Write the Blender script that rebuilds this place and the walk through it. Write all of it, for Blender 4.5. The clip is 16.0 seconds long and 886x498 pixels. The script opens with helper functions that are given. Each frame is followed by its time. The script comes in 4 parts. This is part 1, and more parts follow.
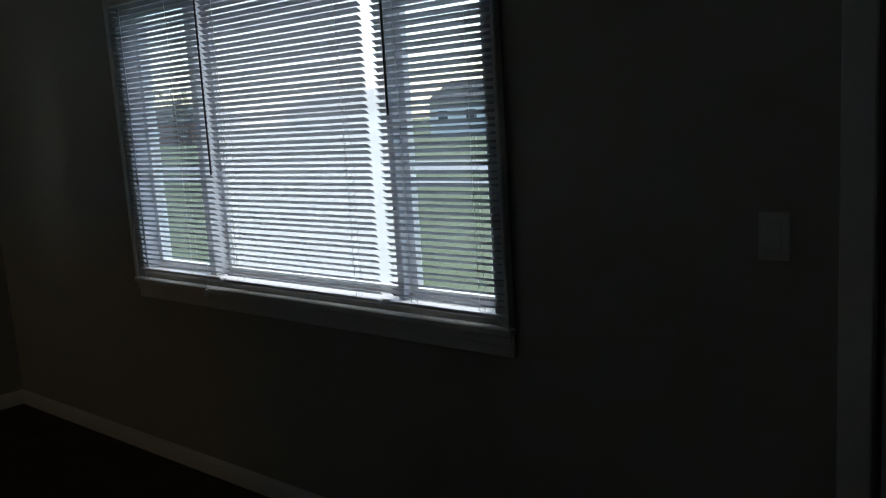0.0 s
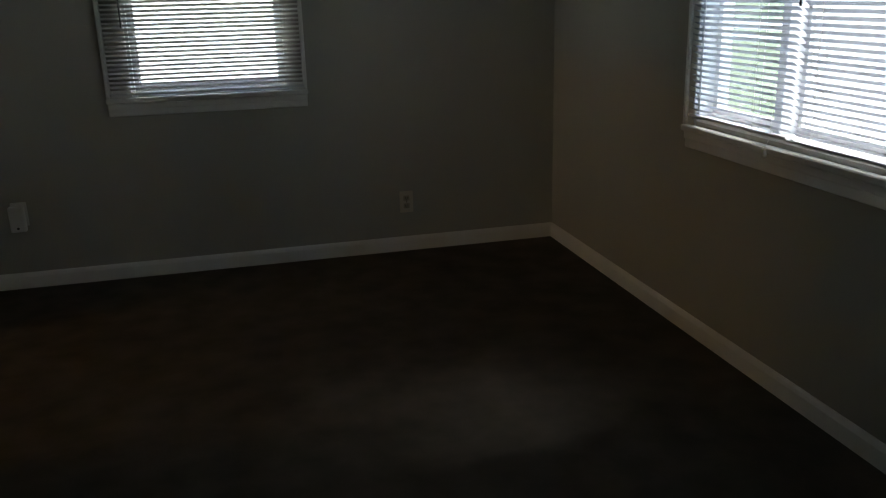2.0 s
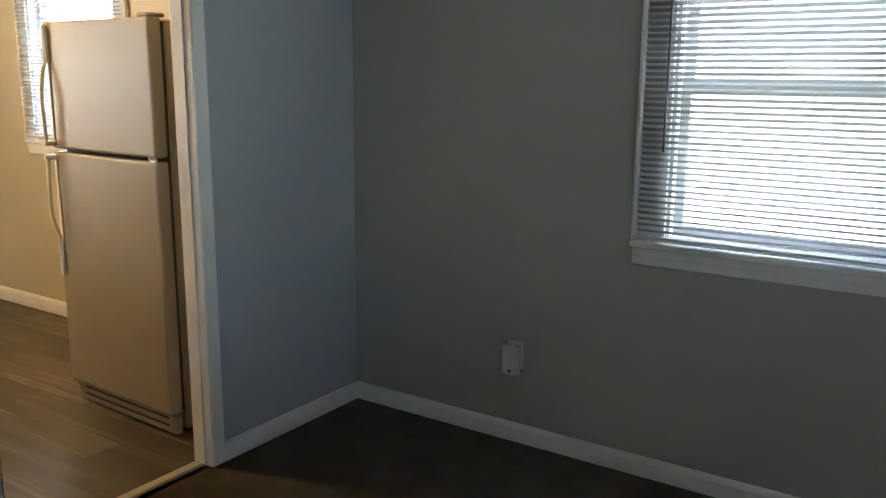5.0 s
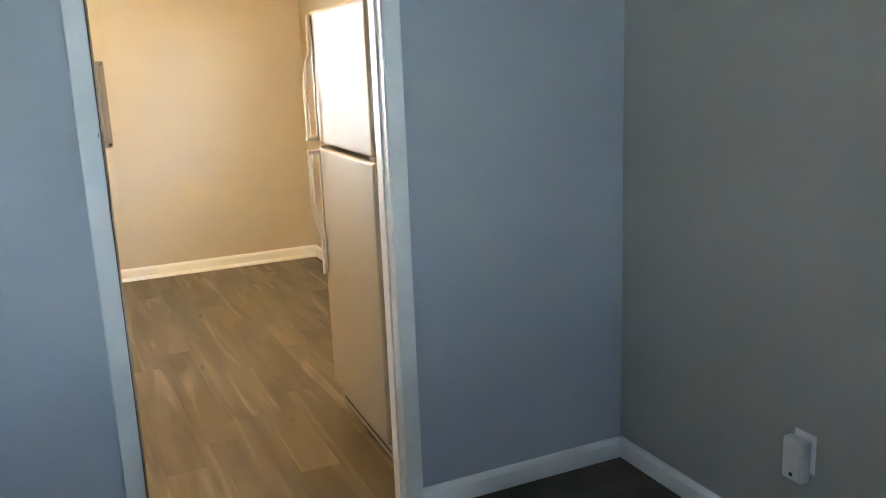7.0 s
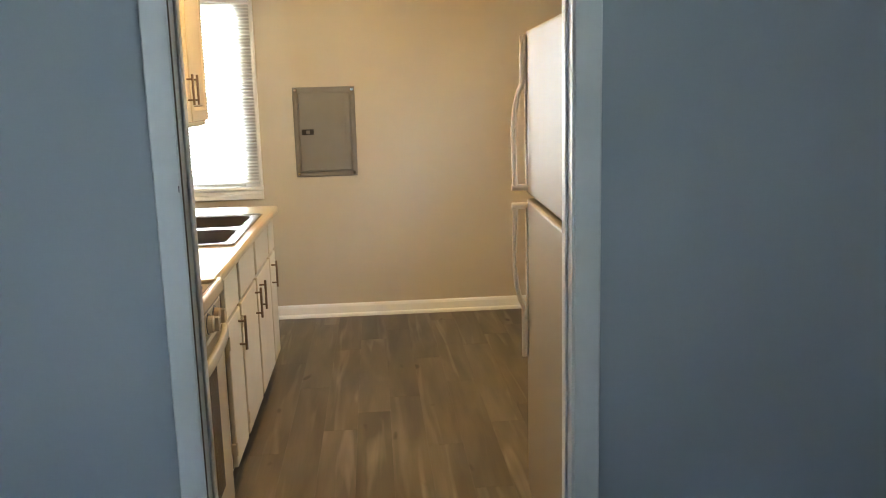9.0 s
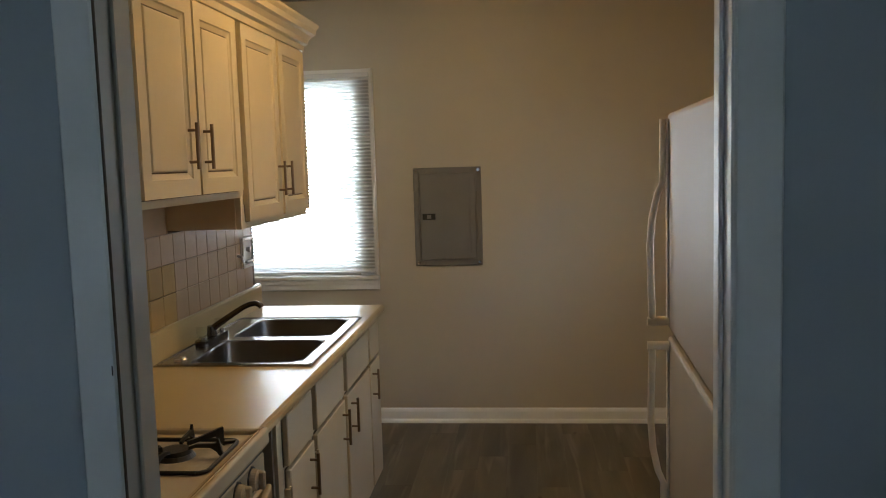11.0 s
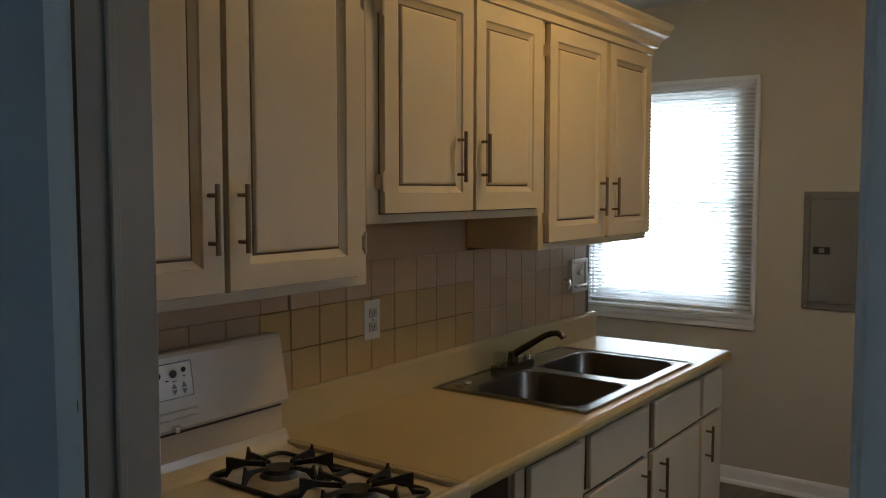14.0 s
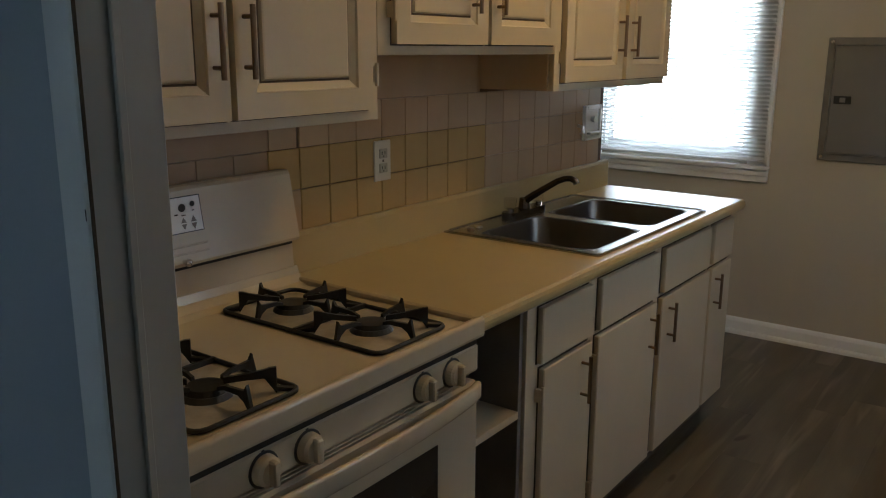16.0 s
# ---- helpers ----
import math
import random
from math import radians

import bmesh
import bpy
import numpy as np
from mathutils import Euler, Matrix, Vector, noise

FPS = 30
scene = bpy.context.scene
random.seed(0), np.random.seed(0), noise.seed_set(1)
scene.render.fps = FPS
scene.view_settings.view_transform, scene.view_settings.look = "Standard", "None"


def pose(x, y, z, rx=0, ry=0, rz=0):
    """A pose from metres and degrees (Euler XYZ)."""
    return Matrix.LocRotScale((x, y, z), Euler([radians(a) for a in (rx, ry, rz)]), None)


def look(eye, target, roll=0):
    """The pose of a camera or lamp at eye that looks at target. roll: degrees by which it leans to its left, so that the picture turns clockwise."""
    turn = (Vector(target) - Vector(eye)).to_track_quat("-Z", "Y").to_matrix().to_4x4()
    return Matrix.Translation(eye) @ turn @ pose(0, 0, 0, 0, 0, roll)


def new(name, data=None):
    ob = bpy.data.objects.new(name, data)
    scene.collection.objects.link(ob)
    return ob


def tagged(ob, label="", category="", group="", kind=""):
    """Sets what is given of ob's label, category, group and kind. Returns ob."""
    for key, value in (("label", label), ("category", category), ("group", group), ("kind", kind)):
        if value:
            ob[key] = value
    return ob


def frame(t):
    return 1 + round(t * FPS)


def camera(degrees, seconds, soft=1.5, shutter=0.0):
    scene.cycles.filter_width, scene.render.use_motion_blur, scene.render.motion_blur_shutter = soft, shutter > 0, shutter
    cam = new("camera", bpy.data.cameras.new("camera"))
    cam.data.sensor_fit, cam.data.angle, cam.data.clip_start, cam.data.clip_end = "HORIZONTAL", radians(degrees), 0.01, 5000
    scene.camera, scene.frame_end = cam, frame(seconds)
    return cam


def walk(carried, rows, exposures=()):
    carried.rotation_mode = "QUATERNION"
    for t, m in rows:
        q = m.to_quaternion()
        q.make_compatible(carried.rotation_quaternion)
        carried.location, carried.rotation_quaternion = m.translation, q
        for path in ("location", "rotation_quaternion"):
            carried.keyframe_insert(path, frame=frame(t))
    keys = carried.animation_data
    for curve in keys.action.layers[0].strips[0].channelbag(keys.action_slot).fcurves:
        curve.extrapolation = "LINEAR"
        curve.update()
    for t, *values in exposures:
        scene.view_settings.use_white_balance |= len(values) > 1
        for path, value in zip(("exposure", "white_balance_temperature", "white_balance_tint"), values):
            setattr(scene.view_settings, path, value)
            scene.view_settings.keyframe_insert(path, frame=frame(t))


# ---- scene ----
cam = camera(55.4, 16.0, 1.1)
EXPOSURES = [(0, 1.25, 6350, 7), (1.5, 2.15, 6650, 8), (2.0, 2.8, 6800, 8), (2.5, 3.45, 7000, 8), (3, 3.8, 6550, 8), (4.5, 4.1, 6400, 8), (7, 5.1, 5650, 7), (8, 4.95, 5750, 7), (9, 4.35, 5850, 7),
             (11.5, 2.45, 5500, 8), (12.5, 2.0, 5450, 8), (13.5, 2.05, 5300, 8), (14.5, 2.42, 5300, 7), (16, 2.42, 5300, 7)]
PATH = [
    (0, (1.639, -4.782, 1.459), (3.145, -3.505, 1.14), -3.6),
    (0.5, (1.589, -4.738, 1.55), (2.89, -3.294, 1.077), -5.8),
    (1, (1.699, -4.618, 1.391), (2.712, -2.946, 0.965), -3.9),
    (1.5, (1.764, -4.43, 1.36), (2.568, -2.685, 0.806), -1.8),
    (2, (1.833, -4.323, 1.352), (2.303, -2.469, 0.765), -1.5),
    (2.5, (2.142, -4.224, 1.347), (2.136, -2.299, 0.805), -1.9),
    (3, (2.194, -3.932, 1.349), (2.011, -1.984, 0.934), -1.7),
    (3.5, (2.275, -3.62, 1.407), (1.864, -1.71, 0.979), -1.0),
    (4, (2.404, -3.396, 1.411), (1.613, -1.606, 0.998), -0.4),
    (4.5, (2.45, -3.079, 1.466), (1.49, -1.381, 1.028), -0.8),
    (4.7, (2.403, -2.99, 1.475), (1.397, -1.314, 1.054), -0.3),
    (6.8, (2.37, -1.908, 1.476), (0.655, -0.976, 1.036), -1.4),
    (7, (2.378, -1.784, 1.47), (0.603, -0.973, 1.03), -2.3),
    (7.5, (2.306, -1.541, 1.461), (0.41, -1.095, 1.006), -1.6),
    (8, (2.165, -1.403, 1.46), (0.244, -1.118, 0.982), -0.9),
    (8.5, (1.85, -1.33, 1.462), (-0.081, -1.075, 1.008), -0.8),
    (9, (1.728, -1.279, 1.488), (-0.232, -1.125, 1.123), -1.5),
    (11.3, (1.016, -1.035, 1.579), (-0.945, -1.407, 1.441), -1.3),
    (11.5, (1.003, -0.941, 1.581), (-0.918, -1.482, 1.447), -1.3),
    (12, (0.916, -0.834, 1.579), (-0.978, -1.461, 1.446), -1.2),
    (12.5, (0.77, -0.858, 1.579), (-1.084, -1.598, 1.448), -0.7),
    (13, (0.667, -0.868, 1.58), (-1.14, -1.716, 1.449), -0.4),
    (13.5, (0.596, -0.835, 1.58), (-1.104, -1.878, 1.439), -0.2),
    (14, (0.534, -0.783, 1.557), (-1.085, -1.957, 1.414), 0.0),
    (14.5, (0.525, -0.81, 1.542), (-1.071, -1.998, 1.335), -0.0),
    (15, (0.519, -0.824, 1.527), (-1.063, -2.008, 1.223), 0.1),
    (15.5, (0.51, -0.829, 1.503), (-1.07, -1.99, 1.109), 0.3),
    (16, (0.509, -0.832, 1.49), (-1.062, -1.98, 1.024), 0.3),
]
walk(cam, [(t, look(eye, target, roll)) for t, eye, target, roll in PATH], EXPOSURES)

# ---- light ----
world = bpy.data.worlds.new("sky_world")
scene.world = world
world.use_nodes = True
wn = world.node_tree.nodes
sky = wn.new("ShaderNodeTexSky")
sky.sky_type, sky.sun_disc = "NISHITA", False
sky.sun_elevation, sky.sun_rotation = radians(50), radians(80)
sky.dust_density = 1.6
sky.ozone_density = 1.8
wn["Background"].inputs[1].default_value = 0.205
world.node_tree.links.new(sky.outputs[0], wn["Background"].inputs[0])
sun_data = bpy.data.lights.new("sun", "SUN")
sun_data.energy, sun_data.angle, sun_data.color = 1.4, radians(25), (1.0, 0.97, 0.93)
sun = new("sun", sun_data)
sun.matrix_world = look((20, -3.5, 24.2), (0, 0, 0))


def window_sky(at, target, w, h, watts, colour):
    """Sky light in a window's opening."""
    d = bpy.data.lights.new("window_sky", "AREA")
    d.shape, d.size, d.size_y, d.energy, d.color = "RECTANGLE", w, h, watts, colour
    new("window_sky", d).matrix_world = look(at, target)


window_sky((-4.06, -2.535, 1.49), (0, -2.535, 1.49), 0.83, 1.12, 4.6, (1.0, 0.955, 0.89))
window_sky((1.7875, 0.14, 1.46), (1.7875, -1, 1.46), 0.755, 1.12, 0.085, (1.0, 0.97, 0.93))
window_sky((-2.035, 0.14, 1.575), (-2.035, -1, 1.575), 0.83, 0.95, 0.3, (1.0, 0.95, 0.87))


# ---- materials ----
def mat(name, base, rough=0.6, metal=0.0, var=0.12, scale=6.0, fine=80.0, bump=0.05, second=None, stretch=(1, 1, 1), per_object=0.0,
        spec=0.5, dist=0.002, world_space=True):
    m = bpy.data.materials.new(name)
    m.use_nodes = True
    nt = m.node_tree
    n, lk = nt.nodes, nt.links
    b = n["Principled BSDF"]
    b.inputs["Roughness"].default_value, b.inputs["Metallic"].default_value = rough, metal
    b.inputs["Specular IOR Level"].default_value = spec
    geo = n.new("ShaderNodeNewGeometry")
    mp = n.new("ShaderNodeMapping")
    mp.inputs["Scale"].default_value = stretch
    lk.new(geo.outputs["Position"], mp.inputs[0])
    big, small = n.new("ShaderNodeTexNoise"), n.new("ShaderNodeTexNoise")
    big.inputs["Scale"].default_value, big.inputs["Detail"].default_value = scale, 4
    small.inputs["Scale"].default_value, small.inputs["Detail"].default_value = fine, 3
    lk.new(mp.outputs[0], big.inputs["Vector"])
    lk.new(mp.outputs[0], small.inputs["Vector"])
    if per_object:
        oi = n.new("ShaderNodeObjectInfo")
        off = n.new("ShaderNodeVectorMath")
        off.operation = "MULTIPLY_ADD"
        off.inputs[1].default_value = (37.0, 11.0, 23.0)
        lk.new(oi.outputs["Random"], off.inputs[0])
        lk.new(mp.outputs[0], off.inputs[2])
        lk.new(off.outputs[0], big.inputs["Vector"])
        lk.new(off.outputs[0], small.inputs["Vector"])
    dark = second or tuple(c * (1 - 2 * var) for c in base)
    mix = n.new("ShaderNodeMix")
    mix.data_type = "RGBA"
    mix.inputs[6].default_value, mix.inputs[7].default_value = (*dark, 1), (*base, 1)
    add = n.new("ShaderNodeMath")
    add.operation = "MULTIPLY_ADD"
    add.inputs[1].default_value, add.inputs[2].default_value = 0.35, 0.0
    lk.new(small.outputs[0], add.inputs[0])
    add2 = n.new("ShaderNodeMath")
    add2.operation = "ADD"
    lk.new(add.outputs[0], add2.inputs[0])
    ramp = n.new("ShaderNodeMapRange")
    ramp.inputs[1].default_value, ramp.inputs[2].default_value = 0.3, 0.7
    lk.new(big.outputs[0], ramp.inputs[0])
    half = n.new("ShaderNodeMath")
    half.operation = "MULTIPLY"
    half.inputs[1].default_value = 0.7
    lk.new(ramp.outputs[0], half.inputs[0])
    lk.new(half.outputs[0], add2.inputs[1])
    lk.new(add2.outputs[0], mix.inputs[0])
    col = mix.outputs[2]
    if per_object:
        hsv = n.new("ShaderNodeHueSaturation")
        rng = n.new("ShaderNodeMapRange")
        rng.inputs[3].default_value, rng.inputs[4].default_value = 1 - per_object, 1 + per_object
        lk.new(oi.outputs["Random"], rng.inputs[0])
        lk.new(rng.outputs[0], hsv.inputs["Value"])
        lk.new(col, hsv.inputs["Color"])
        col = hsv.outputs[0]
    lk.new(col, b.inputs["Base Color"])
    if bump:
        bp = n.new("ShaderNodeBump")
        bp.inputs["Strength"].default_value, bp.inputs["Distance"].default_value = bump, dist
        lk.new(small.outputs[0], bp.inputs["Height"])
        lk.new(bp.outputs[0], b.inputs["Normal"])
    return m


def translucent_mat(name, base, share):
    m = mat(name, base, 0.45, var=0.03, scale=9, fine=150, bump=0.0)
    nt = m.node_tree
    b, out = nt.nodes["Principled BSDF"], nt.nodes["Material Output"]
    tr, mx = nt.nodes.new("ShaderNodeBsdfTranslucent"), nt.nodes.new("ShaderNodeMixShader")
    tr.inputs[0].default_value = (*base, 1)
    mx.inputs[0].default_value = share
    nt.links.new(b.outputs[0], mx.inputs[1])
    nt.links.new(tr.outputs[0], mx.inputs[2])
    nt.links.new(mx.outputs[0], out.inputs[0])
    return m


def glass_mat(name, tint=(0.95, 0.97, 0.96)):
    m = bpy.data.materials.new(name)
    m.use_nodes = True
    nt = m.node_tree
    out = nt.nodes["Material Output"]
    t, g, mx, fr, pw, sc = (nt.nodes.new("ShaderNode" + k) for k in ("BsdfTransparent", "BsdfGlossy", "MixShader", "LayerWeight", "Math", "Math"))
    t.inputs[0].default_value = (*tint, 1)
    g.inputs["Roughness"].default_value = 0.02
    pw.operation, pw.inputs[1].default_value = "POWER", 4.0
    sc.operation, sc.inputs[1].default_value, sc.inputs[2].default_value = "MULTIPLY_ADD", 0.7, 0.03
    nt.links.new(fr.outputs["Facing"], pw.inputs[0])
    nt.links.new(pw.outputs[0], sc.inputs[0])
    nt.links.new(sc.outputs[0], mx.inputs[0])
    nt.links.new(t.outputs[0], mx.inputs[1])
    nt.links.new(g.outputs[0], mx.inputs[2])
    nt.links.new(mx.outputs[0], out.inputs[0])
    return m


def plank_mat():
    """Grey-brown wood print: broad bands, pale strands and a few knots, shifted from plank to plank."""
    m = bpy.data.materials.new("vinyl_plank")
    m.use_nodes = True
    n, lk = m.node_tree.nodes, m.node_tree.links
    b = n["Principled BSDF"]
    b.inputs["Roughness"].default_value, b.inputs["Specular IOR Level"].default_value = 0.42, 0.4
    geo, oi, off = n.new("ShaderNodeNewGeometry"), n.new("ShaderNodeObjectInfo"), n.new("ShaderNodeVectorMath")
    off.operation = "MULTIPLY_ADD"
    off.inputs[1].default_value = (37.0, 11.0, 23.0)
    lk.new(oi.outputs["Random"], off.inputs[0])
    lk.new(geo.outputs["Position"], off.inputs[2])

    def noise(stretch, scale, detail, lo, hi, warp=0.0):
        mp, tx, mr = n.new("ShaderNodeMapping"), n.new("ShaderNodeTexNoise"), n.new("ShaderNodeMapRange")
        mp.inputs["Scale"].default_value = stretch
        tx.inputs["Scale"].default_value, tx.inputs["Detail"].default_value, tx.inputs["Distortion"].default_value = scale, detail, warp
        mr.inputs[1].default_value, mr.inputs[2].default_value = lo, hi
        lk.new(off.outputs[0], mp.inputs[0])
        lk.new(mp.outputs[0], tx.inputs["Vector"])
        lk.new(tx.outputs[0], mr.inputs[0])
        return mr.outputs[0], tx.outputs[0]

    def mix(fac, a, c):
        mx = n.new("ShaderNodeMix")
        mx.data_type = "RGBA"
        lk.new(fac, mx.inputs[0])
        for slot, v in ((6, a), (7, c)):
            if isinstance(v, tuple):
                mx.inputs[slot].default_value = (*v, 1)
            else:
                lk.new(v, mx.inputs[slot])
        return mx.outputs[2]

    band, _ = noise((0.7, 4.5, 1), 1.7, 2, 0.34, 0.66, 0.5)
    strand, _ = noise((0.42, 6.5, 1), 2.0, 2, 0.55, 0.78, 0.8)
    grain, raw = noise((1.2, 26.0, 1), 6.0, 4, 0.2, 0.8)
    knot, _ = noise((2.4, 5.5, 1), 2.3, 1, 0.74, 0.82)
    col = mix(band, (0.072, 0.060, 0.041), (0.142, 0.120, 0.082))
    col = mix(strand, col, (0.235, 0.210, 0.160))
    col = mix(knot, col, (0.040, 0.026, 0.014))
    fine = mix(grain, (0.90, 0.90, 0.90), (1.07, 1.07, 1.07))
    mul = n.new("ShaderNodeMix")
    mul.data_type, mul.blend_type = "RGBA", "MULTIPLY"
    mul.inputs[0].default_value = 1.0
    lk.new(col, mul.inputs[6])
    lk.new(fine, mul.inputs[7])
    hsv, rng = n.new("ShaderNodeHueSaturation"), n.new("ShaderNodeMapRange")
    rng.inputs[3].default_value, rng.inputs[4].default_value = 0.80, 1.22
    lk.new(oi.outputs["Random"], rng.inputs[0])
    lk.new(rng.outputs[0], hsv.inputs["Value"])
    lk.new(mul.outputs[2], hsv.inputs["Color"])
    lk.new(hsv.outputs[0], b.inputs["Base Color"])
    bp = n.new("ShaderNodeBump")
    bp.inputs["Strength"].default_value, bp.inputs["Distance"].default_value = 0.12, 0.001
    lk.new(raw, bp.inputs["Height"])
    lk.new(bp.outputs[0], b.inputs["Normal"])
    return m


M_WALL = mat("grey_wall_paint", (0.445, 0.442, 0.396), 0.6, var=0.035, scale=1.3, fine=220, bump=0.12, spec=0.3)
# Blue window daylight is tinted into this wall's grey paint.
M_WALL_W = mat("daylight_tinted_wall_paint", (0.444, 0.486, 0.528), 0.6, var=0.035, scale=1.3, fine=220, bump=0.12, spec=0.3)
M_KWALL = mat("kitchen_wall_paint", (0.545, 0.493, 0.392), 0.48, var=0.035, scale=1.3, fine=220, bump=0.12, spec=0.3)
M_CEIL = mat("ceiling_paint", (0.78, 0.77, 0.74), 0.8, var=0.03, scale=2, fine=120, bump=0.15)
M_TRIM = mat("white_trim_paint", (0.84, 0.84, 0.82), 0.38, var=0.05, scale=5, fine=60, bump=0.06)
# Shade on the far jamb and head is painted in as grey.
M_JAMB = mat("jamb_paint_with_shade", (0.45, 0.44, 0.40), 0.45, var=0.08, scale=5, fine=60, bump=0.06)
M_CARPET = mat("dark_brown_carpet", (0.112, 0.098, 0.08), 0.95, var=0.26, scale=6.5, fine=420, bump=0.9, spec=0.1, dist=0.006)
M_PLANK = plank_mat()
M_JOINT = mat("dark_joint", (0.11, 0.085, 0.065), 0.8)
M_CAB = mat("cream_cabinet_paint", (0.60, 0.515, 0.358), 0.42, var=0.05, scale=4, fine=70, bump=0.07)
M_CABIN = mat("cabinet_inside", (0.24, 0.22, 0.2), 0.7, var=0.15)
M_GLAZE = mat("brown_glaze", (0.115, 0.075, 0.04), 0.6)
# Dark brown painted in where gaps between parts hold only shade.
M_GAP = mat("gap_shade_brown", (0.10, 0.075, 0.05), 0.8)
M_COUNTER = mat("almond_laminate", (0.43, 0.335, 0.155), 0.28, var=0.05, scale=5, fine=300, bump=0.02)
M_TILE = mat("beige_glazed_tile", (0.47, 0.33, 0.135), 0.2, var=0.06, scale=6, fine=40, bump=0.03, per_object=0.05)
M_TILE_DARK = mat("brown_glazed_tile", (0.44, 0.305, 0.17), 0.32, var=0.07, scale=6, fine=40, bump=0.03, per_object=0.06)
M_GROUT = mat("tile_grout", (0.17, 0.115, 0.07), 0.9)
M_STEEL = mat("brushed_steel", (0.38, 0.37, 0.36), 0.25, metal=1.0, var=0.05, scale=8, fine=300, bump=0.03)
M_BOWL = mat("dark_sink_steel", (0.17, 0.157, 0.143), 0.36, metal=1.0, var=0.1, scale=8, fine=200, bump=0.03)
M_CHROME = mat("chrome", (0.75, 0.75, 0.76), 0.08, metal=1.0, var=0.02, bump=0)
M_SATIN = mat("worn_satin_chrome", (0.78, 0.77, 0.74), 0.38, metal=1.0, var=0.05, scale=20, bump=0.02)
# Brown side painted paler to imitate light that does not reach it.
M_SIDE = mat("lightened_side_paint", (0.60, 0.47, 0.31), 0.4, var=0.08, scale=5, fine=50, bump=0.04)
M_BRONZE = mat("brushed_bronze", (0.24, 0.17, 0.11), 0.36, metal=1.0, var=0.08, scale=30, bump=0)
M_TAP = mat("oiled_bronze", (0.11, 0.09, 0.075), 0.24, metal=1.0, var=0.08, scale=30, bump=0)
M_ENAMEL = mat("white_stove_enamel", (0.55, 0.475, 0.345), 0.22, var=0.04, scale=4, fine=50, bump=0.02)
M_WELL = mat("stained_enamel", (0.56, 0.50, 0.41), 0.25, var=0.25, scale=14, fine=60, bump=0.03)
M_IRON = mat("black_cast_iron", (0.010, 0.0095, 0.009), 0.5, var=0.2, scale=30, fine=300, bump=0.2)
M_OVENGLASS = mat("dark_oven_glass", (0.035, 0.03, 0.027), 0.12, var=0.05, bump=0)
M_FRIDGE = mat("textured_almond_enamel", (0.35, 0.30, 0.208), 0.45, var=0.03, scale=3, fine=260, bump=0.12)
# Handle cream is lightened to stand in for light missing on it.
M_HANDLE = mat("lightened_cream_enamel", (0.80, 0.73, 0.60), 0.35, var=0.03, bump=0)
M_RUBBER = mat("dark_gasket", (0.05, 0.045, 0.04), 0.7)
M_PANEL = mat("grey_panel_paint", (0.205, 0.197, 0.18), 0.42, var=0.06, scale=6, fine=120, bump=0.04)
M_PLASTIC = mat("white_plastic", (0.76, 0.76, 0.74), 0.35, var=0.03, bump=0)
M_RECEPT = mat("aged_receptacle_plastic", (0.40, 0.37, 0.29), 0.4, var=0.03, bump=0)
M_PLATE = mat("almond_plate_plastic", (0.64, 0.60, 0.50), 0.35, var=0.04, bump=0)
M_BURNER = mat("grey_burner_metal", (0.10, 0.095, 0.09), 0.45, metal=0.6, var=0.15, scale=30, bump=0)
M_BLACK = mat("black_plastic", (0.015, 0.015, 0.015), 0.4, var=0.05, bump=0)
# Blind vinyl in four tones: slat shade and window brightness are painted in.
M_SLAT = translucent_mat("vinyl_slat_with_shade", (0.43, 0.44, 0.45), 0.02)
M_SLAT_CREAM = translucent_mat("cream_slat_with_shade", (0.38, 0.37, 0.35), 0.02)
M_SLAT_DIM = translucent_mat("slat_with_blue_shade", (0.33, 0.36, 0.41), 0.02)
M_SLAT_LIT = translucent_mat("brightened_slat", (0.60, 0.60, 0.58), 0.10)
M_VINYL = mat("white_vinyl_frame", (0.72, 0.73, 0.74), 0.4, var=0.03, bump=0)
M_GLASS = glass_mat("window_glass")
M_HAZE = bpy.data.materials.new("clouded_glass")
M_HAZE.use_nodes = True
hn = M_HAZE.node_tree
ht, hs, hm = hn.nodes.new("ShaderNodeBsdfTransparent"), hn.nodes.new("ShaderNodeBsdfTranslucent"), hn.nodes.new("ShaderNodeMixShader")
hz = hn.nodes.new("ShaderNodeTexNoise")
hz.inputs["Scale"].default_value = 2.5
hr = hn.nodes.new("ShaderNodeMapRange")
hr.inputs[3].default_value, hr.inputs[4].default_value = 0.45, 0.62
hs.inputs[0].default_value = (0.50, 0.51, 0.52, 1)
hn.links.new(hz.outputs[0], hr.inputs[0])
hn.links.new(hr.outputs[0], hm.inputs[0])
hn.links.new(ht.outputs[0], hm.inputs[1])
hn.links.new(hs.outputs[0], hm.inputs[2])
hn.links.new(hm.outputs[0], hn.nodes["Material Output"].inputs[0])
M_ACRYLIC = glass_mat("clear_acrylic", (0.94, 0.95, 0.94))
M_GRASS = mat("lawn_grass", (0.105, 0.13, 0.06), 0.95, second=(0.065, 0.08, 0.035), scale=0.8, fine=25, bump=0.6, dist=0.03)
M_ROAD = mat("pale_asphalt", (0.26, 0.26, 0.255), 0.9, var=0.1, scale=0.6, fine=60)
M_SIDING = mat("pale_siding", (0.74, 0.73, 0.70), 0.7, var=0.04, scale=0.5, fine=10)
M_BRICK = mat("red_brick", (0.27, 0.15, 0.11), 0.9, var=0.15, scale=0.8, fine=12)
M_ROOF = mat("roof_shingle", (0.09, 0.085, 0.08), 0.95, var=0.15, scale=1, fine=14)
M_BARK = mat("tree_bark", (0.11, 0.085, 0.065), 0.95, var=0.2, scale=6, fine=40, bump=0.5)
